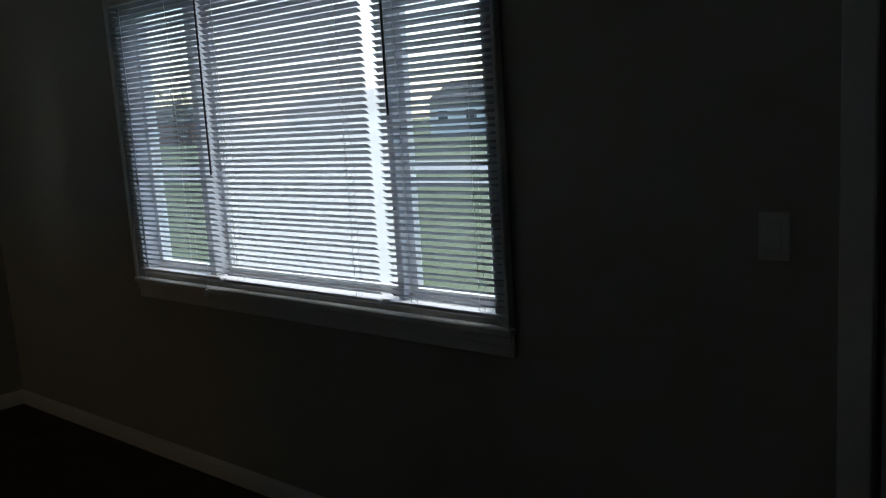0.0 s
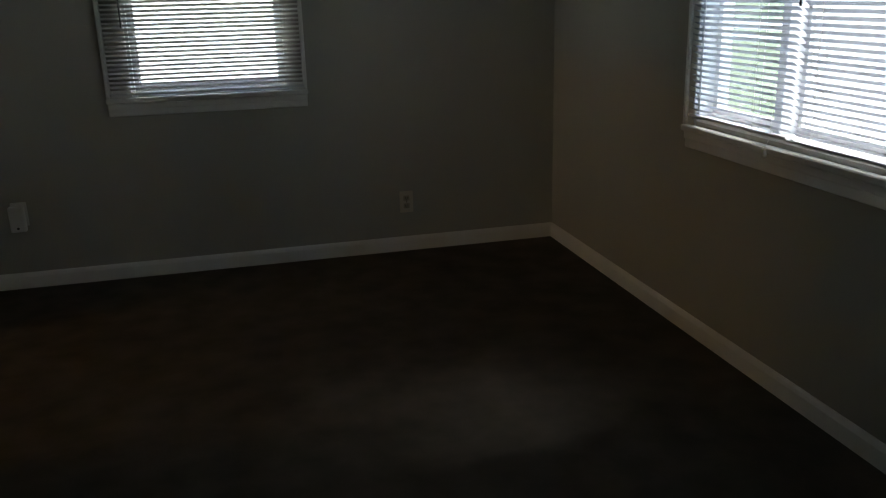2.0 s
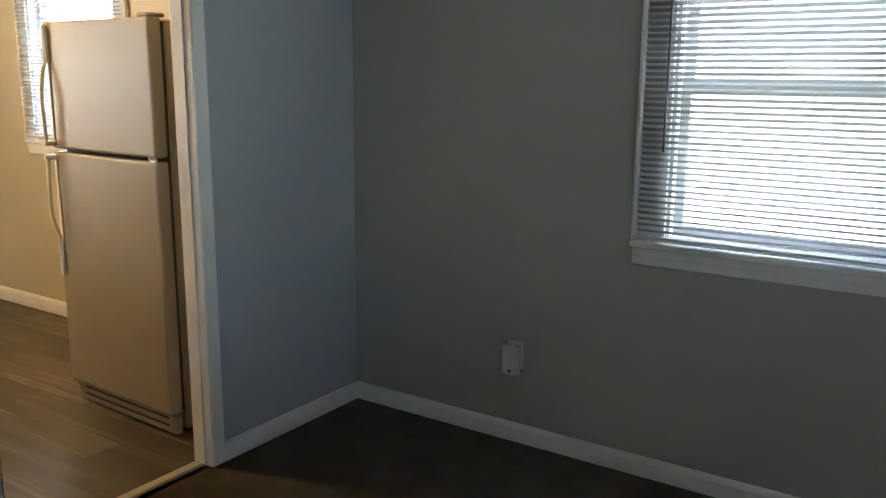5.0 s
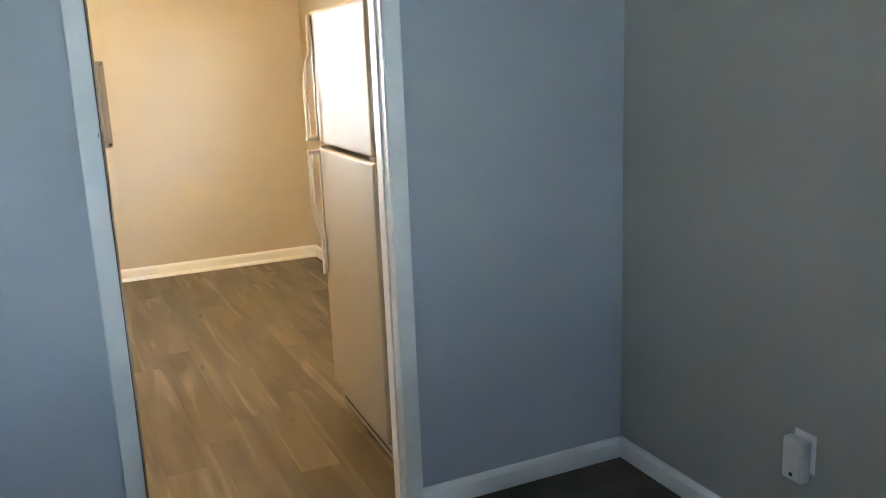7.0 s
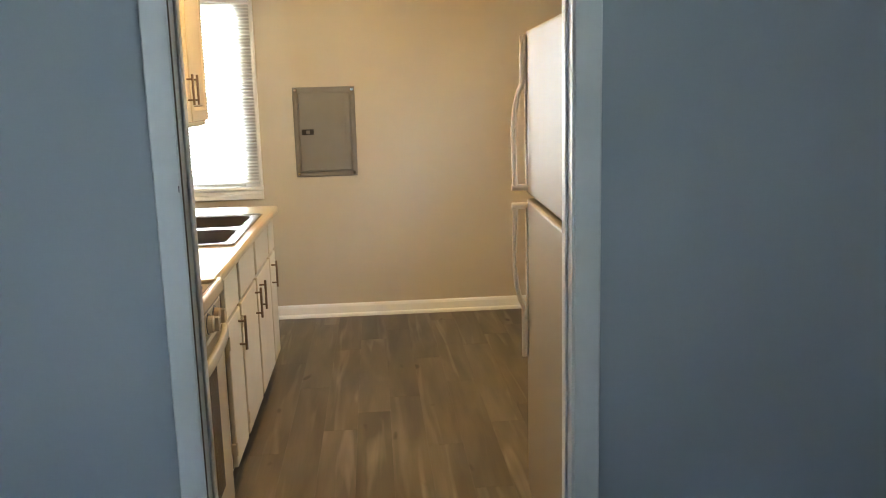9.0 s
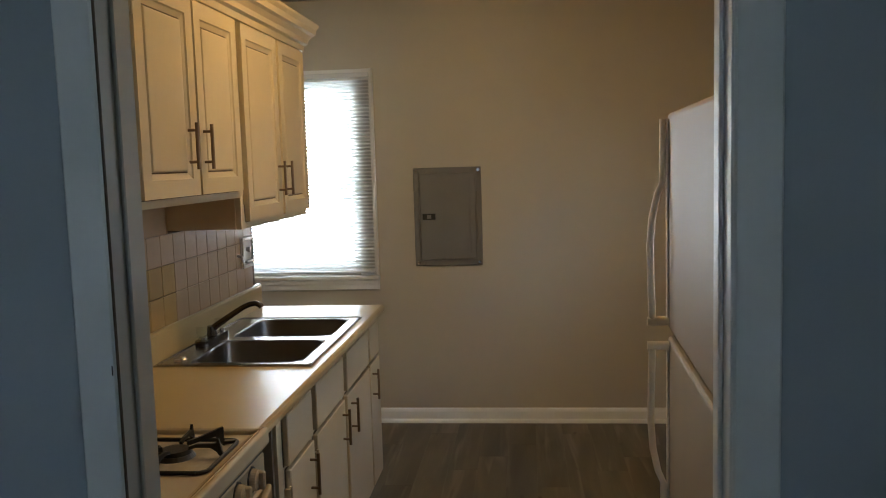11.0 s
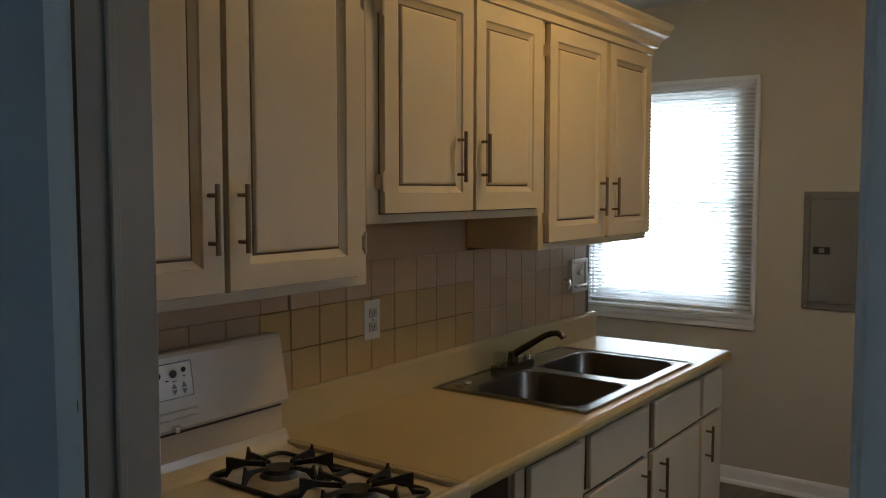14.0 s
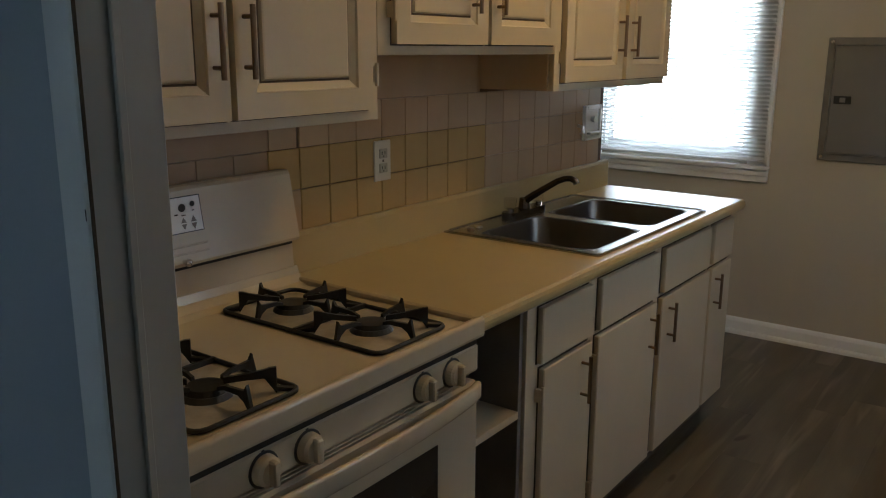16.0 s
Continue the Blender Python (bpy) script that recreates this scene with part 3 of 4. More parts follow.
def outlet(along, base, s, a, z, label, plate=None):
    o = thing("wall_outlet", label, "wall outlet", "wall outlets")
    part("plate", bx(B(), along, base, a - 0.036, a + 0.036, s * 0.0005, s * 0.006, z - 0.058, z + 0.058, 0.002), plate or M_PLATE, o)
    for dz in (-0.021, 0.021):
        rec = part("receptacle", bx(B(), along, base, a - 0.0165, a + 0.0165, s * 0.0062, s * 0.0085, z + dz - 0.014, z + dz + 0.014, 0.002), M_RECEPT, o, "tan receptacle face")
        for da in (-0.006, 0.006):
            part("slot", bx(B(), along, base, a + da - 0.0013, a + da + 0.0013, s * 0.0086, s * 0.0092, z + dz - 0.003, z + dz + 0.006), M_BLACK, rec)
        part("slot", bx(B(), along, base, a - 0.0022, a + 0.0022, s * 0.0086, s * 0.0092, z + dz - 0.0105, z + dz - 0.006), M_BLACK, rec)
    part("screw", bx(B(), along, base, a - 0.003, a + 0.003, s * 0.0062, s * 0.0072, z - 0.003, z + 0.003), M_STEEL, o)
    return o


switch_plate()
outlet("x", 0.0, -1, 2.732, 0.27, "almond duplex wall outlet above the baseboard")
outlet("x", 0.0, -1, 0.834, 0.372, "white duplex wall outlet behind a plugged-in device", M_PLASTIC)
outlet("x", KS + 0.0095, 1, -1.347, 1.17, "almond duplex outlet on the kitchen wall tile")
plug = thing("plug_in_device", "white plug-in box with a dark dot in an outlet", "plug-in device")
part("body", box(B(), 0.792, -0.045, 0.292, 0.862, -0.0095, 0.415, 0.006, 2), M_PLASTIC, plug)
part("cover_rim", box(B(), 0.798, -0.0475, 0.300, 0.856, -0.0455, 0.385, 0.0008), M_PLASTIC, plug)
part("indicator", rod(B(), (0.828, -0.0476, 0.312), (0.828, -0.0485, 0.312), 0.006), M_BLACK, plug)

# ---- kitchen: breaker panel ----
panel = thing("breaker_panel", "grey painted metal breaker panel set in the wall", "breaker panel")
part("cover", box(B(), KW + 0.0005, -1.793, 0.96, KW + 0.014, -1.39, 1.543, 0.004), M_PANEL, panel)
pdoor = part("door", box(B(), KW + 0.0145, -1.757, 1.0, KW + 0.021, -1.425, 1.507, 0.003), M_PANEL, panel)
for y0, y1, z0, z1 in ((-1.764, -1.758, 0.993, 1.514), (-1.424, -1.418, 0.993, 1.514), (-1.7575, -1.4245, 0.993, 0.999), (-1.7575, -1.4245, 1.508, 1.514)):
    part("door_rim", box(B(), KW + 0.0142, y0, z0, KW + 0.0245, y1, z1, 0.002), M_PANEL, panel)
part("pressed_rib", box(B(), KW + 0.0205, -1.468, 1.03, KW + 0.0235, -1.456, 1.477, 0.001), M_PANEL, pdoor)
part("latch", box(B(), KW + 0.0212, -1.742, 1.236, KW + 0.026, -1.665, 1.272, 0.002), M_BLACK, pdoor, "black latch")
part("latch_slider", box(B(), KW + 0.0262, -1.715, 1.243, KW + 0.029, -1.69, 1.265, 0.001), M_PANEL, pdoor)
for y in (-1.774, -1.408):
    for z in (0.98, 1.524):
        part("screw", rod(B(), (KW + 0.0142, y, z), (KW + 0.018, y, z), 0.0085), M_CHROME, panel)


# ---- kitchen: cabinets ----
YB, YU = -1.837, -2.115      # front faces of base and wall cabinet doors


def pull(parent, x, y, z0, z1):
    bm = rod(B(), (x, y + 0.028, z0), (x, y + 0.028, z1), 0.0055)
    for z in (z0 + 0.022, z1 - 0.022):
        rod(bm, (x, y + 0.001, z), (x, y + 0.028, z), 0.0045)
    part("handle", bm, M_BRONZE, parent, "bronze bar handle", smooth=True)


def hinge(parent, x, y, z):
    bm = rod(B(), (x, y + 0.004, z - 0.026), (x, y + 0.004, z + 0.026), 0.0042, n=8)
    box(bm, x - 0.005, y - 0.018, z - 0.018, x + 0.005, y + 0.001, z + 0.018)
    part("hinge", bm, M_CAB, parent)


def flat_door(unit, name, x0, x1, z0, z1):
    # Slightly larger dark backing draws the shade around the door.
    part("door_gap_shade", box(B(), x0 - 0.003, YB - 0.0192, z0 - 0.003, x1 + 0.003, YB - 0.0182, z1 + 0.003), M_GAP, unit, "dark strip painted in as door gap shade")
    return part(name, box(B(), x0, YB - 0.018, z0, x1, YB, z1, 0.003), M_CAB, unit)


def raised_door(unit, x0, x1, z0, z1):
    """A door with a sunk groove round a raised middle field."""
    y = YU
    bm = B()
    f = 0.05
    for a, b, c, d in ((x0, x0 + f, z0, z1), (x1 - f, x1, z0, z1), (x0 + f, x1 - f, z0, z0 + f), (x0 + f, x1 - f, z1 - f, z1)):
        box(bm, a, y - 0.018, c, b, y, d)
    bmesh.ops.remove_doubles(bm, verts=bm.verts, dist=0.0002)
    d = part("door", bm, M_CAB, unit)
    # Dark backing paints in the shade of the gap round this door.
    part("door_gap_shade", box(B(), x0 - 0.0035, y - 0.0192, z0 - 0.0035, x1 + 0.0035, y - 0.0182, z1 + 0.0035), M_GAP, d, "dark strip painted in as door gap shade")
    bm = B()
    def loop(inset, yy):
        return [bm.verts.new(p) for p in ((x0 + inset, yy, z0 + inset), (x1 - inset, yy, z0 + inset), (x1 - inset, yy, z1 - inset), (x0 + inset, yy, z1 - inset))]
    loops = [loop(f, y), loop(f + 0.003, y - 0.005), loop(f + 0.018, y - 0.012), loop(f + 0.0225, y - 0.012), loop(f + 0.026, y - 0.006), loop(f + 0.030, y - 0.005)]
    gl = B()
    for i, (p, q) in enumerate(zip(loops, loops[1:])):
        for k in range(4):
            four = (p[k], p[(k + 1) % 4], q[(k + 1) % 4], q[k])
            if i == 2:
                gl.faces.new([gl.verts.new(v.co) for v in four])
            else:
                bm.faces.new(four)
    bm.faces.new(loops[-1])
    part("raised_field", bm, M_CAB, d)
    part("groove", gl, M_GLAZE, d, "brown glazed groove")
    return d


def base_unit(x0, x1, label, doors, drawers, hinges=(), pulls=(), carcass_top=0.87):
    u = thing("base_cabinet", label, "cabinet", "kitchen base cabinets")
    bm = B()
    box(bm, x0, KS + 0.003, 0.10, x1, YB - 0.04, carcass_top)
    part("carcass", bm, M_CAB, u)
    part("toe_kick", box(B(), x0, KS + 0.01, -0.012, x1, YB - 0.075, 0.099), M_GAP, u)
    part("face_frame", box(B(), x0, YB - 0.0395, 0.10, x1, YB - 0.0195, 0.869, 0.001), M_CAB, u)
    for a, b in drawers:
        # Dark backing paints in the shade round the drawer front.
        part("drawer_gap_shade", box(B(), a - 0.003, YB - 0.0192, 0.685, b + 0.003, YB - 0.0182, 0.846), M_GAP, u, "dark strip painted in as drawer gap shade")
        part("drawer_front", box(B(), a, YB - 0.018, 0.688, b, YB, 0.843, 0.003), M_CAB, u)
    for (a, b), px in zip(doors, pulls):
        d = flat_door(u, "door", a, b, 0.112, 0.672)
        pull(d, px, YB, 0.51, 0.648)
    for hx in hinges:
        for z in (0.19, 0.6):
            hinge(u, hx, YB - 0.002, z)
    return u


base_unit(-1.612, -1.255, "cream narrow base cabinet with one drawer and door", [(-1.598, -1.318)], [(-1.59, -1.305)], (-1.309,), (-1.533,))
base_unit(-2.592, -1.613, "cream sink base cabinet with two flat doors", [(-2.072, -1.64), (-2.58, -2.118)], [(-2.066, -1.648), (-2.572, -2.128)], (-1.63,), (-2.018, -2.176), 0.7)
base_unit(-2.838, -2.593, "cream narrow end base cabinet with drawer and door", [(-2.83, -2.606)], [(-2.83, -2.612)], (), (-2.645,))

nook = thing("open_shelf_unit", "open shelf space between stove and cabinets, dark grey inside", "shelf unit")
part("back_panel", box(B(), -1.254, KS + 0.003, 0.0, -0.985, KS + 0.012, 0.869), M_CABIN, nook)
part("shelf", box(B(), -1.238, KS + 0.013, 0.555, -0.985, YB - 0.029, 0.575), M_CAB, nook, "pale shelf board")
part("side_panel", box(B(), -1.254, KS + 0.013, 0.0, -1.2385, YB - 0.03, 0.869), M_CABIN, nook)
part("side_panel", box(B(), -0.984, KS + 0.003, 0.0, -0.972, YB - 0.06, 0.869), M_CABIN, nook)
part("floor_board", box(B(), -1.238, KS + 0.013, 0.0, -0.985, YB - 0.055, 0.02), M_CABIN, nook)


def wall_unit(x0, x1, z0, label, doors, pulls, hinges=()):
    u = thing("wall_cabinet", label, "cabinet", "kitchen wall cabinets")
    part("carcass", box(B(), x0, KS + 0.001, z0, x1, YU - 0.04, 2.115), M_CAB, u)
    part("face_frame", box(B(), x0, YU - 0.0395, z0 - 0.004, x1, YU - 0.0195, 2.125, 0.001), M_CAB, u)
    for (a, b), px in zip(doors, pulls):
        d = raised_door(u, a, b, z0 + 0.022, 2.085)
        pull(d, px, YU, z0 + 0.10, z0 + 0.238)
    for hx in hinges:
        for z in (z0 + 0.1, 2.0):
            hinge(u, hx, YU - 0.002, z)
    return u


wall_unit(-1.012, -0.092, 1.328, "cream raised-panel wall cabinet above the stove", [(-0.563, -0.165), (-0.975, -0.578)], (-0.527, -0.602), (-0.985,))
wall_unit(-1.852, -1.013, 1.474, "cream short raised-panel wall cabinet above the worktop", [(-1.448, -1.062), (-1.838, -1.464)], (-1.372, -1.492), (-1.052,))
sink_wall_unit = wall_unit(-2.735, -1.853, 1.360, "cream tall raised-panel wall cabinet above the sink", [(-2.312, -1.892), (-2.728, -2.344)], (-2.268, -2.372), (-1.884,))
part("side_board", box(B(), -1.8525, KS + 0.011, 1.3565, -1.8495, YU - 0.041, 1.4735), M_SIDE, sink_wall_unit, "cabinet side, painted lighter to imitate light")

crown = thing("crown_moulding", "cream stepped crown moulding along the cabinet tops", "moulding")
prof = [(YU - 0.02, 2.09), (YU + 0.002, 2.09), (YU + 0.006, 2.112), (YU + 0.018, 2.12), (YU + 0.022, 2.138), (YU + 0.036, 2.156), (YU + 0.048, 2.164), (YU + 0.052, 2.185), (YU + 0.062, 2.2), (YU + 0.062, 2.21), (YU - 0.02, 2.21)]
bm = B()
def crown_ring(x, grow):
    return [bm.verts.new((x - (grow * max(0.0, p[0] - YU)), p[0], p[1])) for p in prof]
r0, r1 = crown_ring(-0.092, 0), crown_ring(-2.738, 1)
r2 = [bm.verts.new((-2.738 - max(0.0, p[0] - YU), KS + 0.002, p[1])) for p in prof]
for p, q in ((r0, r1), (r1, r2)):
    for k in range(len(prof)):
        bm.faces.new((p[k], p[(k + 1) % len(prof)], q[(k + 1) % len(prof)], q[k]))
bm.faces.new(r0)
bm.faces.new(r2[::-1])
part("moulding_run", bm, M_CAB, crown)

# ---- worktop, sink and tap ----
top = thing("worktop", "almond laminate worktop with rounded front edge", "worktop")
YF = -1.806
nose = [(YF - 0.035, 0.872), (YF - 0.008, 0.872), (YF - 0.002, 0.878), (YF, 0.888), (YF, 0.896), (YF - 0.004, 0.905), (YF - 0.012, 0.91)]
HX0, HX1, HY0, HY1 = -2.475, -1.655, -2.295, -1.875   # cut-out
full = nose + [(KS + 0.021, 0.91), (KS + 0.021, 0.872)]
part("slab", extrude(B(), full, "x", HX1, -0.972), M_COUNTER, top)
part("slab", extrude(B(), full, "x", -2.845, HX0), M_COUNTER, top)
part("slab", extrude(B(), nose + [(HY1, 0.91), (HY1, 0.872)], "x", HX0, HX1), M_COUNTER, top)
part("slab", extrude(B(), [(HY0, 0.872), (HY0, 0.91), (KS + 0.021, 0.91), (KS + 0.021, 0.872)], "x", HX0, HX1), M_COUNTER, top)
part("splash_lip", extrude(B(), [(KS + 0.001, 0.872), (KS + 0.0205, 0.872), (KS + 0.0205, 1.008), (KS + 0.016, 1.018), (KS + 0.008, 1.021), (KS + 0.001, 1.021)], "x", -2.845, -0.972), M_COUNTER, top)

sink = thing("double_sink", "stainless steel double-bowl sink set in the worktop", "sink")
SX0, SX1, SY0, SY1 = -2.505, -1.63, -2.392, -1.845
bowls = [(-2.03, -1.675, -2.28, -1.89), (-2.462, -2.105, -2.28, -1.89)]
bm = B()
zt = 0.9155
cx = sorted([SX0, SX1] + [b[0] for b in bowls] + [b[1] for b in bowls])
for i in range(len(cx) - 1):
    inside = any(b[0] <= cx[i] and cx[i + 1] <= b[1] for b in bowls)
    strips = [(SY0, -2.28), (-1.89, SY1)] if inside else [(SY0, SY1)]
    for a, b in strips:
        box(bm, cx[i], a, 0.9105, cx[i + 1], b, zt)
part("rim", bm, M_STEEL, sink)
bm = B()
tube(bm, [(x, y, zt) for x, y in rounded(SX0 + 0.006, SY0 + 0.006, SX1 - 0.006, SY1 - 0.006, 0.02, 3)] + [(SX1 - 0.006, SY1 - 0.026, zt)], 0.004, 6)
part("rolled_edge", bm, M_STEEL, sink)
for x0, x1, y0, y1 in bowls:
    bm = B()
    rings = []
    for z, inset, r in ((0.9165, -0.004, 0.055), (0.914, 0.002, 0.055), (0.90, 0.006, 0.055), (0.76, 0.016, 0.05), (0.742, 0.026, 0.05), (0.735, 0.05, 0.04)):
        rings.append([bm.verts.new((x, y, z)) for x, y in rounded(x0 + inset, y0 + inset, x1 - inset, y1 - inset, r, 5)])
    for p, q in zip(rings, rings[1:]):
        for k in range(len(p)):
            bm.faces.new((p[k], p[(k + 1) % len(p)], q[(k + 1) % len(q)], q[k]))
    bm.faces.new(rings[-1])
    # corner plates between the square cut and the round bowl
    corners = [(x1, y1), (x0, y1), (x0, y0), (x1, y0)]
    for c in range(4):
        v = bm.verts.new((*corners[c], 0.9158))
        seg = rings[0][c * 6:c * 6 + 6]
        for a, b in zip(seg, seg[1:]):
            bm.faces.new((v, a, b))
    bowl = part("bowl", bm, M_BOWL, sink, "dull steel bowl", smooth=True)
    part("drain", rod(B(), ((x0 + x1) / 2, (y0 + y1) / 2, 0.7352), ((x0 + x1) / 2, (y0 + y1) / 2, 0.739), 0.04, n=20), M_CHROME, bowl)
for x in (-1.70, -1.745):
    part("hole_cap", rod(B(), (x, -2.335, zt), (x, -2.335, zt + 0.006), 0.014, 0.011), M_CHROME if x < -1.72 else M_BRONZE, sink)

tap = thing("kitchen_tap", "dark bronze kitchen tap with clear knobs", "tap")
plate = B()
extrude(plate, rounded(-2.175, -2.372, -1.925, -2.318, 0.026, 4), "z", zt + 0.0005, zt + 0.018)
part("base_plate", plate, M_TAP, tap)
bm = rod(B(), (-2.05, -2.345, zt + 0.018), (-2.05, -2.345, zt + 0.055), 0.021, 0.017, 16)
tube(bm, [(-2.05, -2.345, 0.955), (-2.05, -2.325, 0.972), (-2.05, -2.27, 1.008), (-2.05, -2.215, 1.042), (-2.05, -2.188, 1.053), (-2.05, -2.165, 1.056), (-2.05, -2.148, 1.05), (-2.05, -2.142, 1.04)],
     [0.014, 0.013, 0.0115, 0.0105, 0.0105, 0.0105, 0.011, 0.0115], 12)
part("spout", bm, M_TAP, tap, smooth=True)
for x in (-1.955, -2.145):
    k = part("knob_stem", rod(B(), (x, -2.345, zt + 0.018), (x, -2.345, zt + 0.03), 0.014), M_CHROME, tap)
    part("clear_knob", rod(B(), (x, -2.345, zt + 0.0305), (x, -2.345, zt + 0.066), 0.021, 0.024, 8), M_ACRYLIC, k, "clear faceted acrylic knob")

hook = thing("ceiling_hook", "small dark metal hook in the kitchen ceiling", "hook")
part("hook_bar", tube(B(), [(-3.13, -2.45, ZC - 0.001), (-3.13, -2.45, ZC - 0.03), (-3.125, -2.455, ZC - 0.05), (-3.11, -2.465, ZC - 0.056), (-3.1, -2.47, ZC - 0.045)], 0.004, 6), M_BLACK, hook)

# ---- soap holder on the tile ----
dish = thing("soap_holder", "chrome soap and tumbler holder on the tile", "soap holder")
part("wall_plate", box(B(), -2.742, KS + 0.0105, 1.122, -2.598, KS + 0.017, 1.262, 0.005, 2), M_SATIN, dish, "satin chrome wall plate")
for x0, x1, z0, z1 in ((-2.742, -2.726, 1.122, 1.262), (-2.614, -2.598, 1.122, 1.262), (-2.7255, -2.6145, 1.244, 1.262), (-2.7255, -2.6145, 1.122, 1.136)):
    part("raised_rim", box(B(), x0, KS + 0.0172, z0, x1, KS + 0.028, z1, 0.004, 2), M_SATIN, dish)
part("recess", box(B(), -2.7255, KS + 0.0172, 1.1365, -2.6145, KS + 0.0182, 1.2435), M_SATIN, dish)
part("tray", box(B(), -2.722, KS + 0.0184, 1.146, -2.618, KS + 0.040, 1.156, 0.003), M_SATIN, dish)
part("post", rod(B(), (-2.668, KS + 0.0184, 1.205), (-2.668, KS + 0.036, 1.205), 0.011, 0.014), M_SATIN, dish, smooth=True)
part("side_hook", tube(B(), [(-2.565, KS + 0.011, 1.185), (-2.565, KS + 0.03, 1.18), (-2.565, KS + 0.033, 1.16), (-2.565, KS + 0.026, 1.15)], 0.008, 8), M_SATIN, dish)

# ---- stove ----
SL, SR = -0.925, -0.165
ZS, ZW = 0.925, 0.915         # cooktop rim and sunk cooking surface
YS = -1.772                   # front of the cooktop lip
stove = thing("gas_stove", "white enamel gas stove with black grates", "stove")
part("body", box(B(), SL, KS + 0.04, 0.02, SR, YS - 0.052, ZS - 0.045, 0.004), M_ENAMEL, stove)
ct = B()
lip = [(YS - 0.006, ZS - 0.040), (YS - 0.002, ZS - 0.037), (YS, ZS - 0.031)]
lip += [(YS - 0.009 + 0.009 * math.cos(radians(a)), ZS - 0.003 + 0.009 * math.sin(radians(a))) for a in range(0, 181, 20)]
extrude(ct, lip + [(YS - 0.022, ZS + 0.001), (YS - 0.034, ZW + 0.002), (YS - 0.042, ZW), (-2.285, ZW), (-2.312, ZW + 0.006), (-2.330, ZW + 0.022), (-2.336, ZS + 0.03), (-2.345, ZS + 0.03), (-2.345, ZS - 0.040)], "x", SL - 0.005, SR + 0.005)
part("cooktop", ct, M_ENAMEL, stove)
for x in (SL + 0.002, SR - 0.002):
    part("side_rim", extrude(B(), [(x - 0.007, ZW - 0.002), (x - 0.0065, ZS), (x - 0.003, ZS + 0.0035), (x + 0.003, ZS + 0.0035), (x + 0.0065, ZS), (x + 0.007, ZW - 0.002)], "y", -2.335, YS - 0.016), M_ENAMEL, stove, smooth=True)
bg = B()
extrude(bg, [(-2.3365, ZS + 0.0305), (-2.340, 1.014), (-2.400, 1.014), (-2.400, ZS + 0.0305)], "x", SL + 0.006, SR - 0.006)
part("guard_base", bg, M_ENAMEL, stove)
up = B()
GY0, GZ0, GY1, GZ1 = -2.322, 1.028, -2.350, 1.196      # sloping face of the upper guard
extrude(up, [(GY0 - 0.012, 1.0235), (GY0 - 0.003, 1.0245), (GY0, GZ0 + 0.004), (GY1, GZ1 - 0.010), (GY1 - 0.005, GZ1 - 0.002), (GY1 - 0.014, GZ1), (-2.40, GZ1 - 0.004), (-2.40, 1.0235)], "x", SL - 0.003, SR + 0.003)
guard = part("backguard", up, M_ENAMEL, stove)
# Black strip stands in for shade under the upper guard.
part("seam", box(B(), SL + 0.008, -2.395, 1.0142, SR - 0.008, -2.338, 1.0234), M_BLACK, guard)
for z in (1.052, 1.068):
    part("raised_line", rod(B(), (-0.655, GY0 - (z - GZ0) / 6 + 0.0005, z), (-0.2, GY0 - (z - GZ0) / 6 + 0.0005, z), 0.0022, n=6), M_ENAMEL, guard)


def on_guard(x, z, out=0.0):
    return Vector((x, GY0 + (GY1 - GY0) * (z - GZ0) / (GZ1 - GZ0) + out, z))


def plate_on_guard(name, x0, x1, z0, z1, out, thick, material, label=""):
    bm = B()
    lo = [bm.verts.new(on_guard(x, z, out)) for x, z in ((x0, z0), (x1, z0), (x1, z1), (x0, z1))]
    hi = [bm.verts.new(v.co + Vector((0, thick, 0))) for v in lo]
    for k in range(4):
        bm.faces.new((lo[k], lo[(k + 1) % 4], hi[(k + 1) % 4], hi[k]))
    bm.faces.new(lo[::-1])
    bm.faces.new(hi)
    part(name, bm, material, guard, label)


plate_on_guard("clock_rim", -0.651, -0.45, 1.096, 1.174, 0.0003, 0.0012, M_BLACK, "dark rim of the clock panel")
plate_on_guard("clock_panel", -0.6485, -0.452, 1.098, 1.172, 0.0003, 0.002, M_PLASTIC, "white clock panel with black marks")
for x, z, w, h in ((-0.600, 1.150, 0.009, 0.009), (-0.628, 1.156, 0.006, 0.007), (-0.628, 1.142, 0.003, 0.002), (-0.602, 1.134, 0.005, 0.002), (-0.583, 1.137, 0.004, 0.003), (-0.560, 1.150, 0.008, 0.008)):
    part("button", rod(B(), on_guard(x, z, 0.0023), on_guard(x, z, 0.004), w, n=10) if h > 0.004 else box(B(), x - w, on_guard(x, z).y + 0.0023, z - h / 2, x + w, on_guard(x, z).y + 0.0036, z + h / 2), M_BLACK, guard)
for x, z0, z1 in ((-0.626, 1.118, 1.131), (-0.626, 1.115, 1.102), (-0.600, 1.118, 1.129), (-0.600, 1.115, 1.104)):
    bm = B()
    tri = [on_guard(x - 0.007, z0, 0.0024), on_guard(x + 0.007, z0, 0.0024), on_guard(x, z1, 0.0024)]
    lo = [bm.verts.new(v) for v in tri]
    hi = [bm.verts.new(v + Vector((0, 0.0012, 0))) for v in tri]
    bm.faces.new(lo)
    bm.faces.new(hi[::-1])
    for k in range(3):
        bm.faces.new((lo[k], lo[(k + 1) % 3], hi[(k + 1) % 3], hi[k]))
    part("arrow_key", bm, M_PANEL, guard)
gk = rod(B(), on_guard(-0.586, 1.036, -0.001), on_guard(-0.586, 1.036, 0.012), 0.005)
